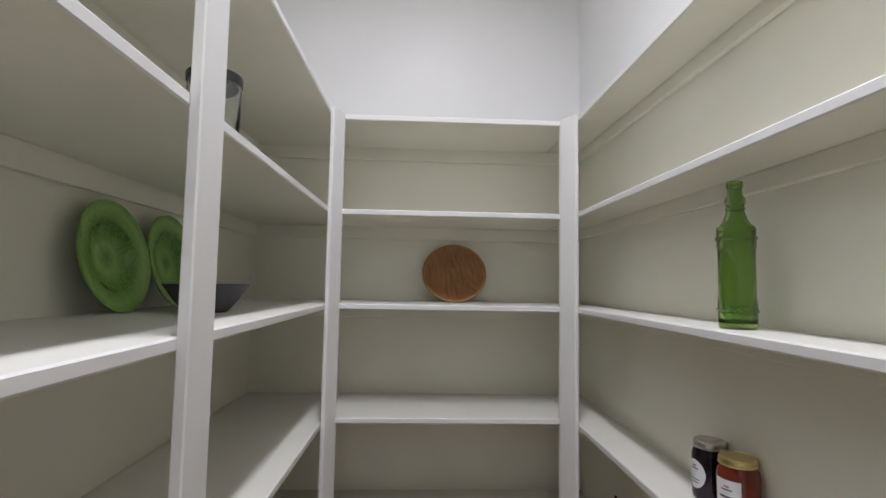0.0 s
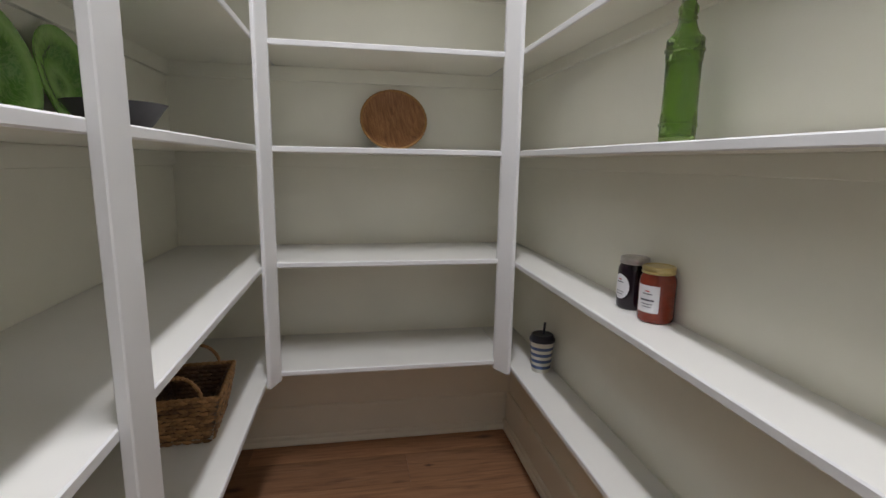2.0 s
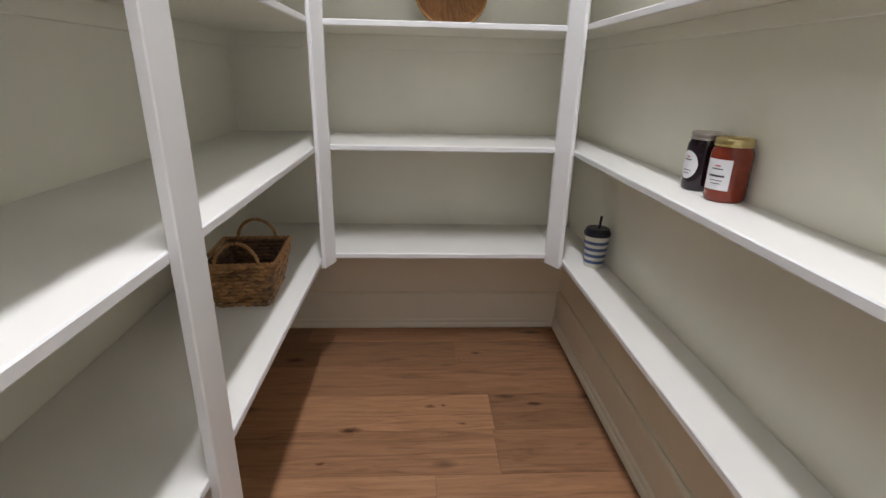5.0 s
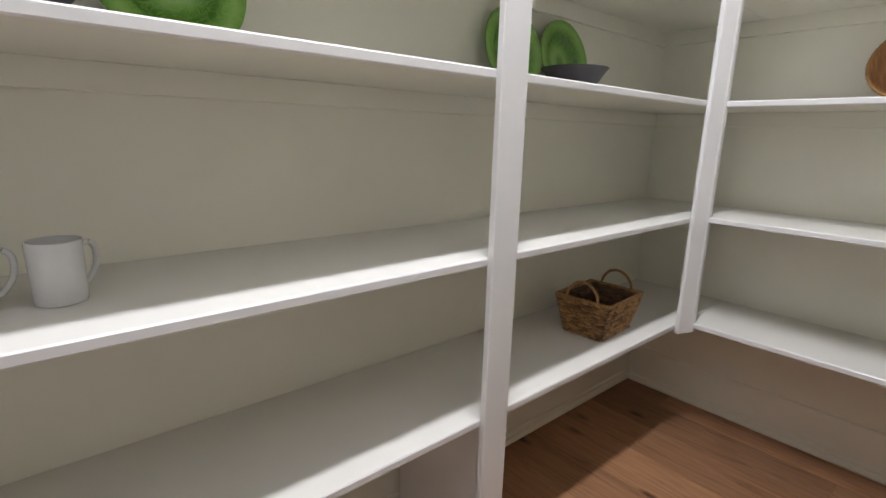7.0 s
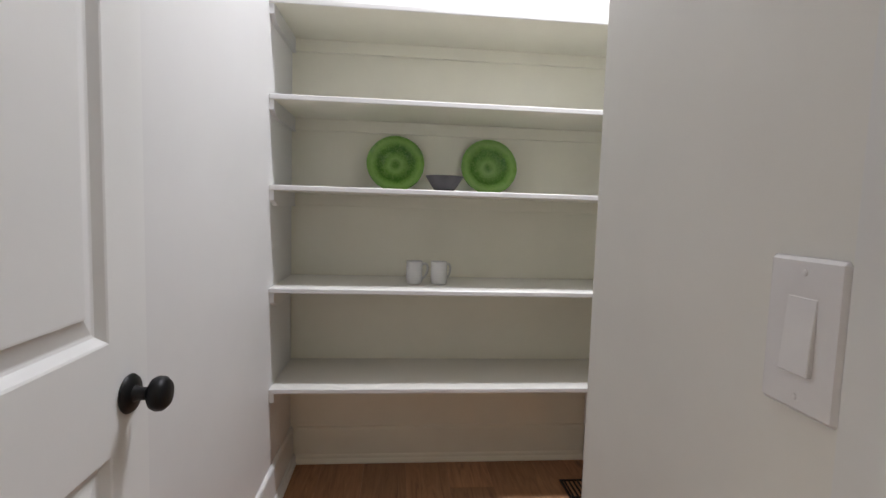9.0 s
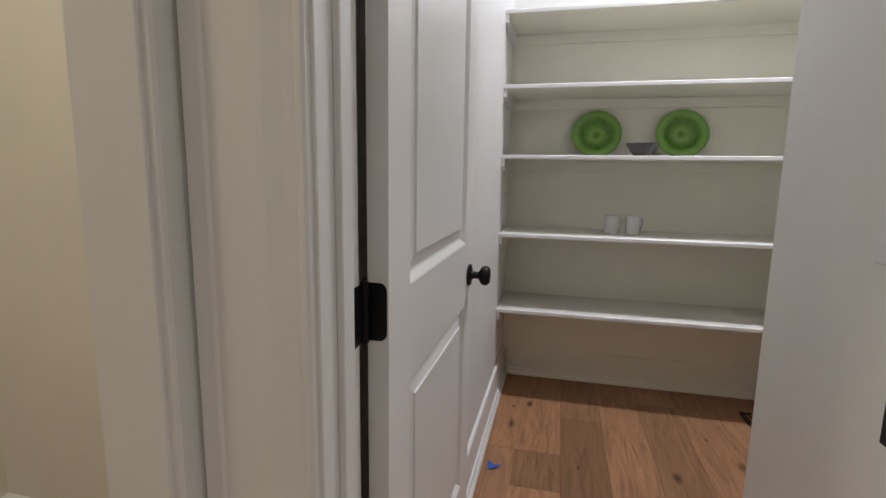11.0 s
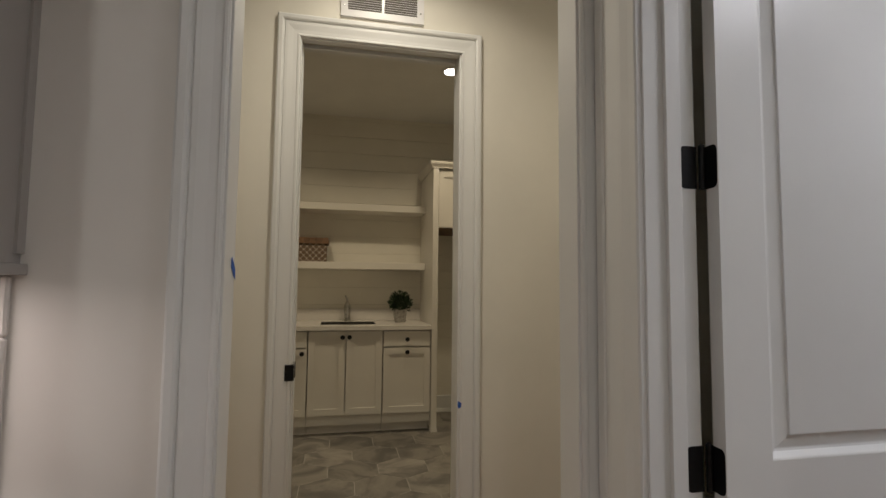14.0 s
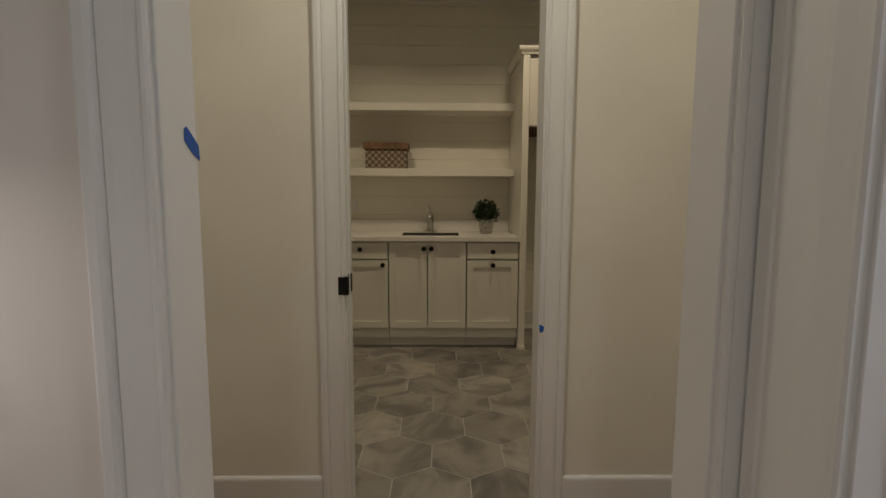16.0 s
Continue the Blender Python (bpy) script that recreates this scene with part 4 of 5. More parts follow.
def bamboo(name):
    """Fine diagonal splints whose direction changes from block to block."""
    m, nodes, links, bsdf = material(name)
    tc = nodes.new("ShaderNodeTexCoord")
    waves = []
    for turn in (0, 90):
        mp = nodes.new("ShaderNodeMapping")
        mp.inputs["Rotation"].default_value = (0, 0, radians(40 + turn))
        links.new(tc.outputs["Object"], mp.inputs["Vector"])
        w = nodes.new("ShaderNodeTexWave")
        w.inputs["Scale"].default_value, w.inputs["Distortion"].default_value, w.inputs["Detail"].default_value = 75.0, 2.5, 3.0
        links.new(mp.outputs["Vector"], w.inputs["Vector"])
        st = nodes.new("ShaderNodeMapping")
        st.inputs["Rotation"].default_value = (0, 0, radians(40 + turn))
        st.inputs["Scale"].default_value = (150, 16, 16)
        links.new(tc.outputs["Object"], st.inputs["Vector"])
        n = noise_node(nodes, links, st.outputs["Vector"], 1.0, 4)
        add = nodes.new("ShaderNodeMath")
        add.operation = "MULTIPLY_ADD"
        links.new(w.outputs["Fac"], add.inputs[0])
        add.inputs[1].default_value = 0.22
        links.new(n.outputs["Fac"], add.inputs[2])
        waves.append(add.outputs[0])
    rot = nodes.new("ShaderNodeMapping")
    rot.inputs["Rotation"].default_value = (0, 0, radians(40))
    rot.inputs["Location"].default_value = (0.02, 0.013, 0.5)
    rot.inputs["Scale"].default_value = (1, 1, 0)
    links.new(tc.outputs["Object"], rot.inputs["Vector"])
    ch = nodes.new("ShaderNodeTexChecker")
    ch.inputs["Scale"].default_value = 11.0
    links.new(rot.outputs["Vector"], ch.inputs["Vector"])
    pick = nodes.new("ShaderNodeMix")
    links.new(ch.outputs["Fac"], pick.inputs["Factor"])
    links.new(waves[0], pick.inputs["A"])
    links.new(waves[1], pick.inputs["B"])
    cloud = noise_node(nodes, links, tc.outputs["Object"], 14, 3)
    tone = nodes.new("ShaderNodeMath")
    tone.operation = "MULTIPLY_ADD"
    links.new(cloud.outputs["Fac"], tone.inputs[0])
    tone.inputs[1].default_value = 0.35
    links.new(pick.outputs["Result"], tone.inputs[2])
    links.new(ramp(nodes, links, tone.outputs[0], [(0.45, (0.15, 0.064, 0.025)), (0.75, (0.31, 0.142, 0.055)), (1.0, (0.47, 0.24, 0.1))]), bsdf.inputs["Base Color"])
    bsdf.inputs["Roughness"].default_value = 0.5
    bump(nodes, links, bsdf, pick.outputs["Result"], 0.5, 0.0015)
    return m


def woven_bowl():
    t = thing("woven_bowl", 1.992, 2.606, SHELF_TOPS[2], "round brown woven bamboo bowl leaning against the wall", "bowl")
    R = 0.126
    t.matrix_basis = Matrix.Translation((1.992, 2.618, SHELF_TOPS[2] + 0.1185)) @ Matrix.Rotation(radians(90 - 25), 4, "X") @ Matrix.Rotation(radians(12), 4, "Z")
    part("dish", lathe([(0, -0.036), (0.06, -0.036), (0.088, -0.03), (0.108, -0.014), (R - 0.004, 0), (R, 0), (0.114, -0.018), (0.094, -0.036), (0.062, -0.042), (0, -0.042)], 64), bamboo("bamboo_weave"), t, "", 50)
    ring = [(R * math.cos(2 * math.pi * k / 48), R * math.sin(2 * math.pi * k / 48), 0) for k in range(49)]
    part("rim", tube(ring, 0.005, 8, 3, lambda s: 0.0048 + 0.0009 * math.sin(s * 300)), M_RIM, t, "lighter bound bamboo rim", 60)


woven_bowl()


def bottle():
    x, y, z = 2.453, 1.522, SHELF_TOPS[2]
    outer = [(0, 0.004), (0.028, 0.003), (0.034, 0.0), (0.0372, 0.003), (0.0378, 0.01), (0.0372, 0.014), (0.0365, 0.018), (0.0365, 0.03), (0.0405, 0.0325), (0.0405, 0.0365), (0.0365, 0.039), (0.0365, 0.05), (0.0372, 0.055), (0.0365, 0.06), (0.0362, 0.1), (0.0362, 0.15), (0.0372, 0.153), (0.0365, 0.157), (0.0365, 0.168), (0.0405, 0.1705), (0.0405, 0.1745), (0.0365, 0.177), (0.0365, 0.186), (0.038, 0.188), (0.0385, 0.191), (0.0365, 0.1945), (0.03, 0.198), (0.024, 0.206), (0.0195, 0.218), (0.0172, 0.226), (0.0195, 0.2285), (0.0195, 0.2305), (0.0168, 0.234), (0.0195, 0.239), (0.0208, 0.245), (0.0195, 0.251), (0.0155, 0.255), (0.0143, 0.258), (0.0143, 0.269), (0.0163, 0.271), (0.0166, 0.281), (0.0148, 0.283)]
    inner = [(0.0112, 0.282), (0.011, 0.255), (0.0135, 0.235), (0.016, 0.217), (0.0255, 0.201), (0.0325, 0.19), (0.033, 0.02), (0.029, 0.011), (0, 0.0105)]
    bm = lathe([(r * 0.87, h * 0.985) for r, h in outer + inner], 96)
    for v in bm.verts:
        d = math.hypot(v.co.x, v.co.y)
        a, z0, d = math.atan2(v.co.y, v.co.x), v.co.z / 0.985, d / 0.87
        if d > 0.0359 and (0.015 < z0 < 0.031 or 0.038 < z0 < 0.052 or 0.156 < z0 < 0.169 or 0.176 < z0 < 0.187):
            s = 1 + 0.035 * math.tanh(3 * math.sin(16 * a))
        elif 0.0172 < d < 0.0302 and 0.197 < z0 < 0.219 and d > 0.017 + (0.219 - z0) * 0.5:
            s = 1 + 0.03 * math.tanh(3 * math.sin(12 * a))
        else:
            continue
        v.co.x *= s
        v.co.y *= s
    t = part("glass_bottle", bm, M_BOTTLE, None, "", 35)
    t.matrix_basis = pose(x, y, z)
    tagged(t, "tall green moulded glass bottle, empty and open", "bottle")


bottle()


def bent_label(parent, name, r, a0, a1, z0, z1, mat, oval=False, label=""):
    """A thin paper patch that follows a jar's side."""
    bm = bmesh.new()
    n = 16
    grid = []
    for i in range(n + 1):
        s = i / n * 2 - 1
        half = math.sqrt(max(0.02, 1 - s * s)) if oval else 1.0
        a = radians(a0 + (a1 - a0) * i / n)
        zm, zh = (z0 + z1) / 2, (z1 - z0) / 2 * half
        grid.append((bm.verts.new((r * math.cos(a), r * math.sin(a), zm - zh)), bm.verts.new((r * math.cos(a), r * math.sin(a), zm + zh))))
    for a, b in zip(grid, grid[1:]):
        bm.faces.new((a[0], b[0], b[1], a[1]))
    return part(name, bm, mat, parent, label)


def food_jar(x, y, r, h, fill, lid, label, face, oval):
    t = thing("food_jar", x, y, SHELF_TOPS[1], label, "jar", "jars of preserves")
    part("glass", lathe([(0, 0.002), (r * 0.85, 0), (r * 0.97, 0.004), (r, 0.012), (r, h * 0.72), (r * 0.97, h * 0.79), (r * 0.88, h * 0.85), (r * 0.86, h * 0.9), (0, h * 0.9)], 48), fill, t, "filled glass body", 50)
    k = r * 0.9
    part("lid", lathe([(0, h * 0.872), (k, h * 0.872), (k * 1.03, h * 0.882), (k * 1.03, h * 0.895), (k * 0.985, h * 0.905), (k * 0.985, h * 0.925), (k * 1.01, h * 0.935), (k, h * 0.975), (k * 0.97, h * 0.99), (k * 0.9, h), (k * 0.86, h * 0.985), (0, h * 0.985)], 48), lid, t, "screw-on metal lid", 45)
    a0, a1 = face
    paper = bent_label(t, "paper_label", r + 0.0006, a0, a1, h * 0.2, h * 0.68, M_PAPER, oval, "white paper label")
    mid, span = (a0 + a1) / 2, a1 - a0
    for z, w, hh, ink in ((0.58, 0.2, 0.02, M_INKRED), (0.53, 0.42, 0.018, M_INK), (0.42, 0.6, 0.03, M_INK), (0.35, 0.5, 0.012, M_INK), (0.3, 0.4, 0.012, M_INK)):
        if oval and w > 0.5:
            continue
        bent_label(paper, "print_line", r + 0.0011, mid - span * w / 2, mid + span * w / 2, h * (z - hh / 2), h * (z + hh / 2), ink)


food_jar(2.501, 1.702, 0.0365, 0.126, M_JAM, M_LIDSILVER, "jar of dark preserve with silver lid and oval label", (146, 226), True)
food_jar(2.4985, 1.602, 0.0388, 0.125, M_SALSA, M_LIDGOLD, "jar of red sauce with gold lid and square label", (168, 244), False)


def travel_cup():
    t = thing("travel_cup", 2.487, 2.215, SHELF_TOPS[0], "cream cup with blue stripes, navy lid and straw", "cup")
    r0, r1, h = 0.032, 0.0425, 0.115
    part("cup", lathe([(0, 0), (r0 * 0.95, 0), (r0, 0.003), (r1, h), (0, h)], 40), M_CUP, t, "", 40)
    for z in (0.016, 0.039, 0.062, 0.085):
        ra, rb = r0 + (r1 - r0) * z / h + 0.0006, r0 + (r1 - r0) * (z + 0.011) / h + 0.0006
        part("stripe", lathe([(ra - 0.001, z), (ra, z), (rb, z + 0.011), (rb - 0.001, z + 0.011)], 40), M_STRIPE, t, "", 40)
    part("lid", lathe([(r1 * 0.9, h - 0.002), (r1 * 1.05, h - 0.002), (r1 * 1.06, h + 0.006), (r1 * 0.98, h + 0.01), (r1 * 0.9, h + 0.02), (r1 * 0.84, h + 0.022), (0, h + 0.02)], 40), M_NAVY, t, "domed navy lid", 40)
    st = part("straw", lathe([(0, 0), (0.0042, 0), (0.0042, 0.045), (0.003, 0.0455), (0, 0.0455)], 16), M_NAVY, t, "", 40)
    st.matrix_basis = pose(0.004, 0.0, h + 0.018, 3, 3)


travel_cup()


# laundry things
def plant():
    t = thing("potted_plant", 3.455, LY + 0.29, 0.948, "small bushy green plant in a grey pot", "plant")
    part("pot", lathe([(0, 0), (0.047, 0), (0.052, 0.005), (0.064, 0.06), (0.068, 0.12), (0.066, 0.128), (0.06, 0.126), (0.058, 0.11), (0, 0.108)], 36), plain("grey_textured_pot", (0.4, 0.38, 0.35), 0.7, 0, 0.4, 60), t, "mottled grey pot", 50)
    rnd = random.Random(11)
    stems = bmesh.new()
    leaves = bmesh.new()
    for k in range(950):
        th, ph = rnd.uniform(0, 2 * math.pi), math.acos(rnd.uniform(-0.8, 1))
        rr = (0.072 + rnd.uniform(-0.04, 0.024)) * (1 + 0.14 * math.sin(3 * th + 1) * math.sin(2 * ph))
        c = Vector((1.12 * rr * math.sin(ph) * math.cos(th), 1.12 * rr * math.sin(ph) * math.sin(th), 0.195 + rr * math.cos(ph) * 1.02))
        out = (c - Vector((0, 0, 0.2))).normalized()
        a = (out + Vector((rnd.uniform(-0.7, 0.7), rnd.uniform(-0.7, 0.7), rnd.uniform(-0.4, 0.6)))).normalized()
        s = a.cross(Vector((rnd.uniform(-1, 1), rnd.uniform(-1, 1), rnd.uniform(-1, 1)))).normalized()
        n = a.cross(s)
        ln, w = rnd.uniform(0.018, 0.032), rnd.uniform(0.006, 0.0095)
        q = [leaves.verts.new(c + a * (ln * u) + s * (w * v) + n * (0.003 * o)) for u, v, o in ((0, 0, 0), (0.4, 1, 1), (0.75, 0.7, 1), (1, 0, 0), (0.75, -0.7, 1), (0.4, -1, 1), (0.5, 0, -0.6))]
        for i in range(6):
            leaves.faces.new((q[i], q[(i + 1) % 6], q[6]))
    for k in range(14):
        a = k * 2.4
        me = tube([(0.01 * math.cos(a), 0.01 * math.sin(a), 0.105), (0.035 * math.cos(a), 0.035 * math.sin(a), 0.17), (0.06 * math.cos(a), 0.06 * math.sin(a), 0.23)], 0.0016, 5, 2)
        tmp = bpy.data.meshes.new("stem")
        me.to_mesh(tmp)
        me.free()
        stems.from_mesh(tmp)
        bpy.data.meshes.remove(tmp)
    part("stems", stems, plain("green_stem", (0.05, 0.07, 0.02), 0.6), t)
    tagged(part("leaves", leaves, plain("plant_leaf", (0.018, 0.04, 0.014), 0.55, 0, 0.5, 40), t, "small dense green leaves"), kind="stuff")


def trellis_fabric(name):
    m, nodes, links, bsdf = material(name)
    tc = nodes.new("ShaderNodeTexCoord")
    sep = nodes.new("ShaderNodeSeparateXYZ")
    links.new(tc.outputs["Object"], sep.inputs[0])

    def math_node(op, a, b):
        n = nodes.new("ShaderNodeMath")
        n.operation = op
        for i, v in enumerate((a, b)):
            if v is None:
                continue
            if isinstance(v, (int, float)):
                n.inputs[i].default_value = v
            else:
                links.new(v, n.inputs[i])
        return n.outputs[0]

    k = 2 * math.pi / 0.058
    sx = math_node("COSINE", math_node("MULTIPLY", sep.outputs["X"], k), None)
    sz = math_node("COSINE", math_node("MULTIPLY", sep.outputs["Z"], k), None)
    total = math_node("ABSOLUTE", math_node("ADD", sx, sz), None)
    links.new(ramp(nodes, links, total, [(0.2, (0.5, 0.44, 0.37)), (0.34, (0.17, 0.115, 0.08))]), bsdf.inputs["Base Color"])
    bsdf.inputs["Roughness"].default_value = 0.8
    return m


def storage_box():
    t = thing("storage_box", 4.355, LY + 0.13, 1.525, "storage box with white trellis pattern and wooden lid", "box")
    part("body", boxes((-0.183, 0.183, -0.12, 0.12, 0, 0.172), bevel=0.003), trellis_fabric("trellis_fabric"), t, "brown fabric with white trellis lattice")
    w = plain("lid_wood", (0.22, 0.125, 0.07), 0.6, 0, 0.35, 16)
    for k in range(7):
        a = -0.2 + k * 0.4 / 7
        part("lid_slat", boxes((a + 0.0008, a + 0.4 / 7 - 0.0008, -0.135, 0.135, 0.172, 0.231), bevel=0.002), w, t, "stained wooden slat")
    part("clasp", boxes((-0.206, -0.2, -0.012, 0.012, 0.185, 0.205)), M_BLACK, t)


plant()
storage_box()


def wall_plate(name, x, y, z, w, h, label, dark):
    t = thing(name, x, y, z, label, "outlet")
    part("plate", boxes((-w / 2, w / 2, 0, 0.006, -h / 2, h / 2), bevel=0.0015), M_PLATE, t)
    part("recess", boxes((-w * 0.36, w * 0.36, 0.005, 0.0075, -h * 0.34, h * 0.34)), dark, t)
    return t


# dark grey that puts the shade of a hollow onto a flat patch
M_RECESS_SHADE = plain("grey_recess_shade", (0.2, 0.18, 0.16), 0.6)
wall_plate("washer_box", 2.70, LY, 0.415, 0.13, 0.12, "white recessed washer connection box on the wall", M_RECESS_SHADE)
wall_plate("outlet", 4.685, LY, 1.19, 0.07, 0.114, "white wall outlet above the laundry counter", M_PLATE)


# return-air grille over the laundry door
def grille():
    t = thing("air_grille", 3.872, HY1, 2.57, "white louvred return-air grille above the doorway", "vent")
    w, h = 0.39, 0.25
    part("frame", boxes((-w / 2, w / 2, 0, 0.012, 0, 0.032), (-w / 2, w / 2, 0, 0.012, h - 0.032, h), (-w / 2, -w / 2 + 0.032, 0, 0.012, 0.032, h - 0.032), (w / 2 - 0.032, w / 2, 0, 0.012, 0.032, h - 0.032), (-0.006, 0.006, 0, 0.011, 0.032, h - 0.032)), M_PLATE, t)
    # flat dark sheet stands for the shaded depth behind the slats
    part("backing", boxes((-w / 2 + 0.03, w / 2 - 0.03, 0.0005, 0.0015, 0.03, h - 0.03)), M_RECESS_SHADE, t)
    for k in range(17):
        z = 0.038 + k * 0.0112
        s = part("slat", boxes((-w / 2 + 0.032, -0.006, 0.002, 0.0105, -0.0012, 0.0012), (0.006, w / 2 - 0.032, 0.002, 0.0105, -0.0012, 0.0012)), M_PLATE, t)
        s.matrix_basis = pose(0, 0, z, -38)
    for x in (-w / 2 + 0.016, w / 2 - 0.016):
        sc = part("screw", lathe([(0, 0), (0.004, 0), (0.0035, 0.0015), (0, 0.002)], 12), M_CHROME, t)
        sc.matrix_basis = pose(x, 0.012, 0.05, -90)


grille()


# recessed ceiling lights, three of them added unseen, and the pantry fixture
M_GLOW, _n, _l, _b = material("lamp_diffuser")
_b.inputs["Emission Color"].default_value = (1.0, 0.93, 0.82, 1)
_b.inputs["Emission Strength"].default_value = 9.0


def downlight(x, y):
    t = thing("downlight", x, y, CEIL, "lit white recessed ceiling downlight, in a set partly added unseen", "ceiling light", "recessed downlights")
    part("trim_ring", lathe([(0.062, -0.001), (0.066, -0.008), (0.088, -0.006), (0.092, 0.0), (0.062, 0.0)], 36), M_PLATE, t, "", 40)
    part("diffuser", lathe([(0, -0.004), (0.062, -0.004), (0.062, -0.002), (0, -0.002)], 36), M_GLOW, t, "glowing diffuser")


# all but the laundry pair are fixtures added for the unseen lamps
for place in (UNSEEN_VEST_LAMP, LAUNDRY_LAMP, (4.5, -2.94), UNSEEN_HALL_LAMP, UNSEEN_KITCHEN_LAMP):
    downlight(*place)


def strip_light(x, y):
    t = thing("strip_light", x, y, CEIL, "long narrow white ceiling strip light, lit", "ceiling light")
    part("housing", boxes((-0.065, 0.065, -0.46, 0.46, -0.022, 0.0), bevel=0.003), M_PLATE, t)
    part("diffuser", boxes((-0.058, 0.058, -0.45, 0.45, -0.04, -0.0225), bevel=0.008), M_GLOW, t, "glowing diffuser")
    for side in (-1, 1):
        part("end_cap", boxes((-0.066, 0.066, side * 0.461 - 0.006, side * 0.461 + 0.006, -0.042, 0.0), bevel=0.002), M_PLATE, t)


strip_light(*PANTRY_LAMP)


# blue tape marks
def tape(verts, label):
    bm = bmesh.new()
    pts = [Vector(v) for v in verts]
    n = (pts[1] - pts[0]).cross(pts[2] - pts[1]).normalized() * 0.0006
    a, b = [bm.verts.new(v) for v in pts], [bm.verts.new(v + n) for v in pts]
    bm.faces.new(a)
    bm.faces.new(b)
    for k in range(len(pts)):
        j = (k + 1) % len(pts)
        bm.faces.new((a[k], a[j], b[j], b[k]))
    tagged(part("blue_tape", bm, M_BLUE), label, "tape", "blue tape marks")


tape([(OX1 - 0.0012, -0.344, 1.386), (OX1 - 0.0012, -0.351, 1.39), (OX1 - 0.0012, -0.388, 1.364), (OX1 - 0.0012, -0.391, 1.338), (OX1 - 0.0012, -0.366, 1.35), (OX1 - 0.0012, -0.342, 1.368)], "torn blue painter's tape on the white jamb")
tape([(LX0 - 0.0005, HY1 + 0.0152, 0.792), (LX0 - 0.018, HY1 + 0.0162, 0.782), (LX0 - 0.016, HY1 + 0.0162, 0.764), (LX0 - 0.004, HY1 + 0.0152, 0.757), (LX0 + 0.0005, HY1 + 0.0152, 0.77)], "small blue painter's tape mark on the door casing")
tape([(2.10, -0.03, 0.004), (2.165, -0.022, 0.004), (2.155, 0.012, 0.006), (2.12, 0.03, 0.004), (2.135, 0.0, 0.005)], "scrap of blue painter's tape on the wood floor")


# floor register
def register():
    t = thing("floor_register", 1.43, 1.285, 0.001, "dark metal floor register in the wood floor", "vent")
    part("frame", boxes((-0.07, 0.07, -0.15, -0.14, 0, 0.004), (-0.07, 0.07, 0.14, 0.15, 0, 0.004), (-0.07, -0.06, -0.14, 0.14, 0, 0.004), (0.06, 0.07, -0.14, 0.14, 0, 0.004)), M_BLACK, t)
    for k in range(14):
        y = -0.13 + k * 0.02
        part("bar", boxes((-0.06, 0.06, y - 0.004, y + 0.004, 0, 0.003)), M_BLACK, t)


register()


# kitchen corner beyond the opening
# grey holds the shade on the cabinet's side panel
M_CAB_SHADE = paint("kitchen_cabinet_shade_grey", (0.4, 0.38, 0.36), 0.4, 0.02, 0.05)


def zellige(name):
    m, nodes, links, bsdf = material(name)
    info = nodes.new("ShaderNodeObjectInfo")
    rng = nodes.new("ShaderNodeMapRange")
    rng.inputs["To Min"].default_value, rng.inputs["To Max"].default_value = 0.9, 1.04
    links.new(info.outputs["Random"], rng.inputs["Value"])
    hue = nodes.new("ShaderNodeHueSaturation")
    hue.inputs["Color"].default_value = (0.78, 0.74, 0.71, 1)
    links.new(rng.outputs["Result"], hue.inputs["Value"])
    links.new(hue.outputs["Color"], bsdf.inputs["Base Color"])
    bsdf.inputs["Roughness"].default_value = 0.15
    tc = nodes.new("ShaderNodeTexCoord")
    off = nodes.new("ShaderNodeVectorMath")
    off.operation = "MULTIPLY_ADD"
    links.new(info.outputs["Random"], off.inputs[0])
    off.inputs[1].default_value = (9.0, 7.0, 5.0)
    links.new(tc.outputs["Object"], off.inputs[2])
    bump(nodes, links, bsdf, noise_node(nodes, links, off.outputs[0], 14, 3).outputs["Fac"], 0.5, 0.006)
    return m


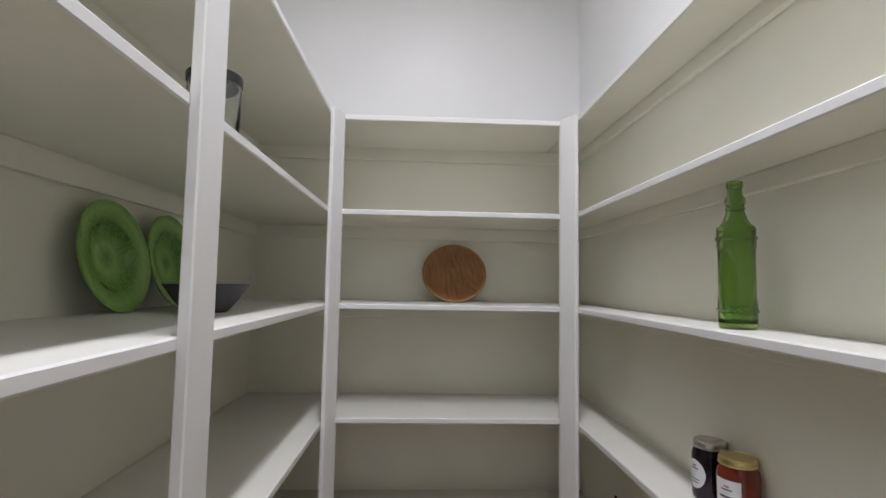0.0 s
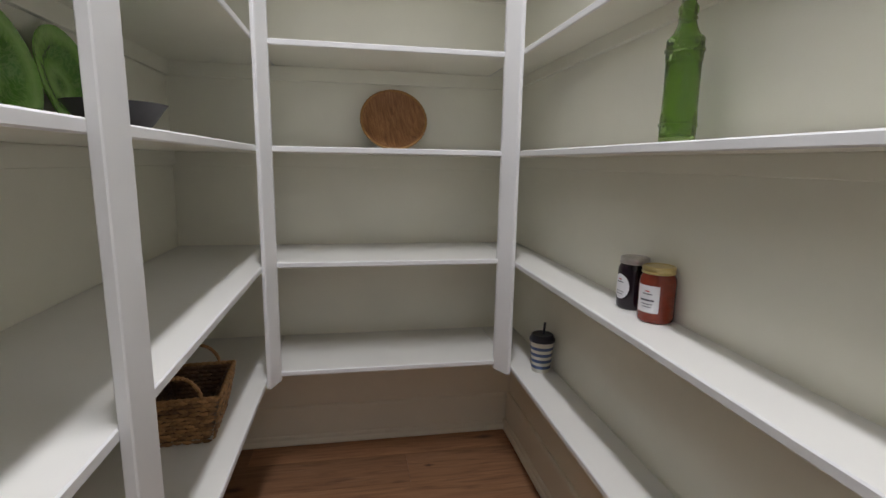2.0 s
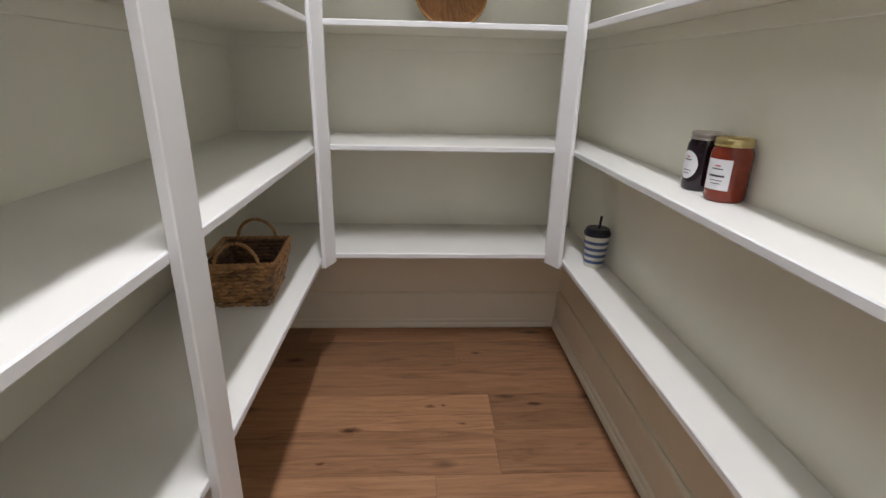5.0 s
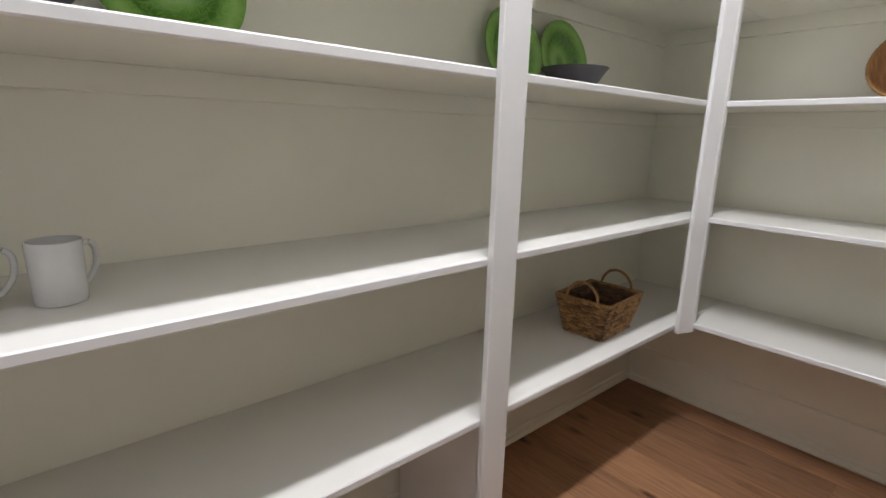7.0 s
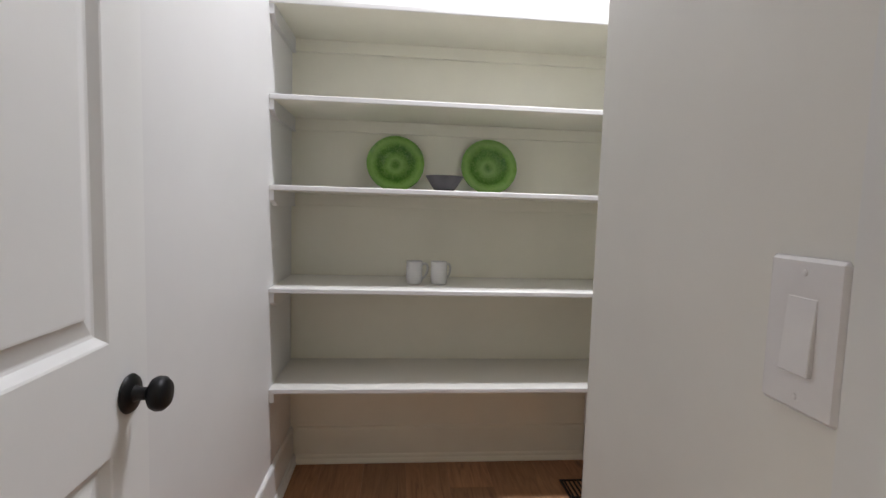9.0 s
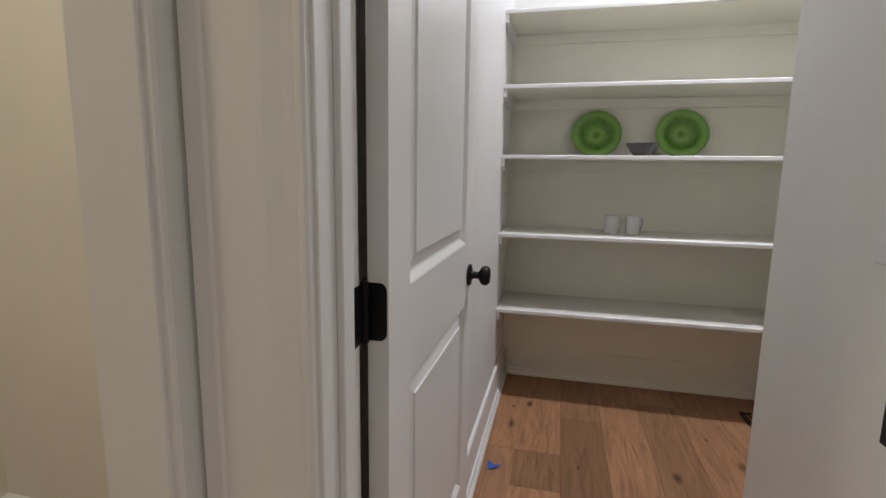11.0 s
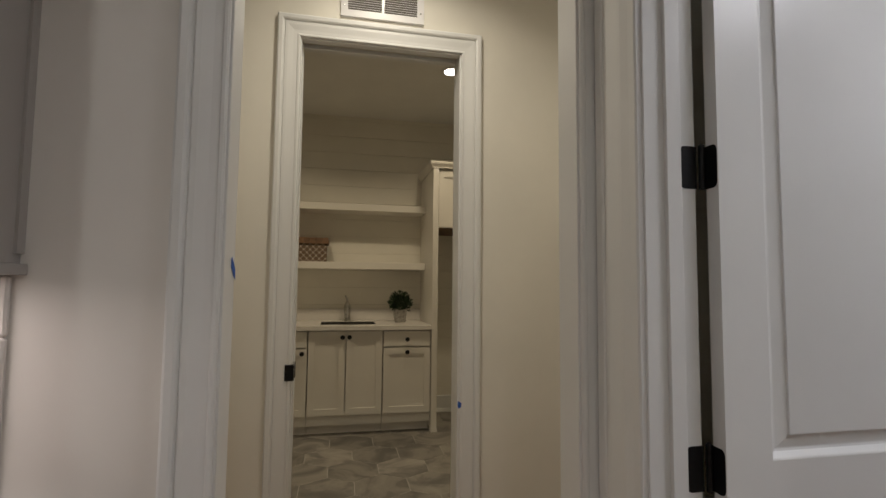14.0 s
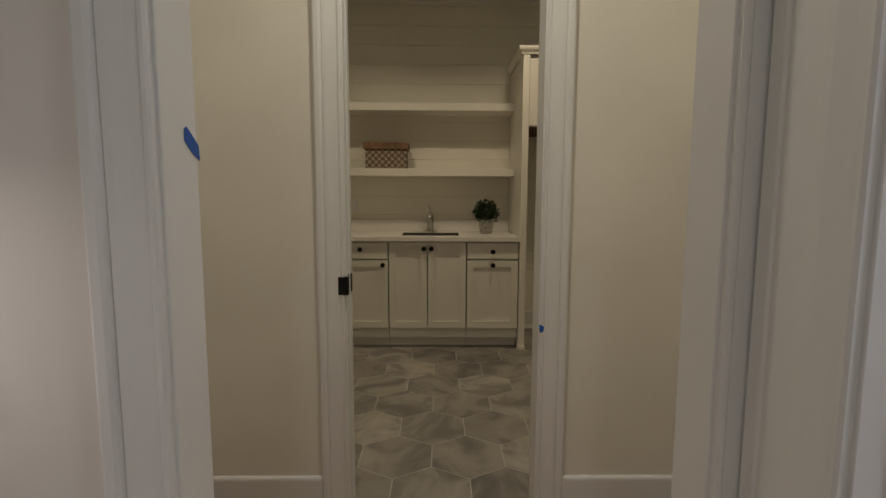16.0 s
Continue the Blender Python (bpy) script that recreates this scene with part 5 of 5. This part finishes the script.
def kitchen():
    c = thing("kitchen_wall_cabinet", 4.66, OY1, 1.365, "kitchen wall cabinet over white tile, shade put into its grey", "cabinet")
    part("side_panel", boxes((0.0, 0.018, 0.0, 0.34, 0.0, 1.1), bevel=0.0015), M_CAB_SHADE, c)
    part("scribe_strip", boxes((-0.006, 0.0, 0.0, 0.025, 0.02, 1.1)), M_CAB_SHADE, c)
    part("body", boxes((0.018, 1.2, 0.0, 0.33, 0.02, 1.1)), M_CAB_SHADE, c)
    part("light_rail", boxes((-0.014, 1.2, 0.0, 0.352, -0.022, 0.0), bevel=0.002), M_CAB_SHADE, c)
    lamp("under_cabinet_light", (4.86, OY1 + 0.2, 1.335), 1.45, 0.3, (1.0, 0.86, 0.82))
    b = thing("tile_backsplash", 4.676, OY1, 0, "glossy white handmade square tiles with pale joints", "backsplash", "", "structure")
    part("grout_bed", boxes((0.002, 1.2, 0, 0.006, 0.866, 1.343)), M_GROUTWHITE, b)
    mat = zellige("white_zellige")
    cols = [(0.013, 0.0765)] + [(0.079 + k * 0.105, 0.079 + k * 0.105 + 0.1025) for k in range(6)]
    rows = [(1.2875, 1.342)] + [(1.2875 - (k + 1) * 0.1055, 1.2875 - k * 0.1055 - 0.0025) for k in range(4)]
    for lo, hi in rows:
        for a, q in cols:
            part("tile", boxes((a, q, 0.004, 0.0125, max(0.867, lo), hi), bevel=0.0022), mat, b)
    for lo, hi in ((1.2235, 1.342), (1.0105, 1.2215), (0.867, 1.0085)):
        part("edge_liner", boxes((-0.005, 0.011, 0.0, 0.015, lo, hi), bevel=0.004), mat, b)
    top = thing("kitchen_countertop", 4.636, OY1, 0.835, "white stone kitchen countertop against the tiled wall", "countertop")
    part("slab", boxes((0, 1.4, 0.0, 0.64, 0, 0.03), bevel=0.003), M_QUARTZ, top)
    # unseen cabinet added to carry the countertop
    base = thing("kitchen_base_cabinet", 4.66, OY1, 0, "added unseen kitchen base cabinet, in the wall cabinet's shade grey", "cabinet")
    part("body", boxes((0, 0.6, 0.0, 0.58, 0.1, 0.834)), M_CAB_SHADE, base)
    part("toe_kick", boxes((0.01, 0.6, 0.0, 0.51, 0, 0.1)), M_CAB_SHADE, base)
    front = part("door", boxes((0.003, 0.597, 0.58, 0.6, 0.106, 0.828), bevel=0.0015), M_CAB_SHADE, base)
    part("panel", boxes((0.07, 0.53, 0.6, 0.603, 0.17, 0.76), bevel=0.001), M_CAB_SHADE, front)
    o = thing("kitchen_outlet", 4.796, OY1 + 0.0125, 0.985, "white outlet plate on the tiled wall", "outlet")
    part("plate", boxes((-0.056, 0.056, 0, 0.006, -0.07, 0.07), bevel=0.003), M_PLATE, o)
    for x in (-0.025, 0.025):
        part("socket", boxes((x - 0.017, x + 0.017, 0.005, 0.008, -0.034, 0.034), bevel=0.001), M_PLATE, o)


M_GROUTWHITE = plain("white_grout", (0.62, 0.57, 0.54), 0.85)
kitchen()


# floors
def floors():
    f = structure("floor", boxes((1.0, EAST + 0.2, HY0 + 0.03, 3.2, -0.1, -0.012)), M_SUB, "brown oak plank floor with knots and grain", "floor")
    rnd = random.Random(21)
    w = 0.19
    rows = []
    yy = 0.07 - 9 * w
    while yy < 2.75:
        rows.append(yy)
        yy += w
    joints = {0.07: (1.985, 2.24), 1.59: (1.93,), 2.16: (1.48,), 2.35: (2.036,), 0.64: (1.4, 2.9)}
    for y0 in rows:
        lo, hi = max(y0, HY0 + 0.06), y0 + w
        if hi - lo < 0.02:
            continue
        cuts = [1.0]
        known = next((v for k, v in joints.items() if abs(k - y0) < 0.02), None)
        if known:
            cuts += list(known)
            x = known[-1] + rnd.uniform(1.2, 1.9)
        else:
            x = 1.0 + rnd.uniform(0.3, 1.8)
        while x < 6.0:
            cuts.append(x)
            x += rnd.uniform(1.2, 2.1)
        cuts.append(6.3)
        for a, b in zip(cuts, cuts[1:]):
            bm = bmesh.new()
            box(bm, a + 0.0004, b - 0.0004, lo + 0.0004, hi - 0.0004, -0.014, 0.0)
            part("plank", bm, M_WOOD, f)
    t = structure("floor_laundry", boxes((1.8, EAST + 0.2, LY - 0.2, HY0 + 0.03, -0.1, -0.0009)), M_GROUT, "grey hexagonal stone tile floor with pale joints", "floor")
    R, g = 0.204, 0.0027
    bm = bmesh.new()
    r = R - g
    top = [bm.verts.new((r * math.sin(k * math.pi / 3), r * math.cos(k * math.pi / 3), 0)) for k in range(6)]
    low = [bm.verts.new((v.co.x * 1.008, v.co.y * 1.008, -0.0025)) for v in top]
    bot = [bm.verts.new((v.co.x * 1.008, v.co.y * 1.008, -0.012)) for v in top]
    bm.faces.new(top)
    for a, b in ((top, low), (low, bot)):
        for k in range(6):
            bm.faces.new((a[k], a[(k + 1) % 6], b[(k + 1) % 6], b[k]))
    first = part("tile", bm, M_TILE, t)
    mesh, dx, dy = first.data, R * math.sqrt(3), R * 1.5
    bpy.data.objects.remove(first)
    for j in range(-7, 3):
        cy = -2.175 + j * dy
        if cy > HY0 + 0.1 or cy < LY - 0.2:
            continue
        for i in range(-7, 8):
            cx = 3.915 + (i + 0.5 * (j % 2)) * dx
            if 1.9 < cx < 6.2:
                if cy + R > HY0 + 0.055:  # cut at the threshold
                    bm = bmesh.new()
                    bm.from_mesh(mesh)
                    cut = HY0 + 0.055 - cy
                    bmesh.ops.bisect_plane(bm, geom=bm.verts[:] + bm.edges[:] + bm.faces[:], plane_co=(0, cut, 0), plane_no=(0, 1, 0), clear_outer=True)
                    if len(bm.faces):
                        part("tile", bm, M_TILE, t, "", False, pose(cx, cy, 0))
                    continue
                o = new("tile", mesh)
                o.matrix_basis = pose(cx, cy, 0, 0, 0, 60 * rnd.randrange(6))
                o.parent = t


floors()
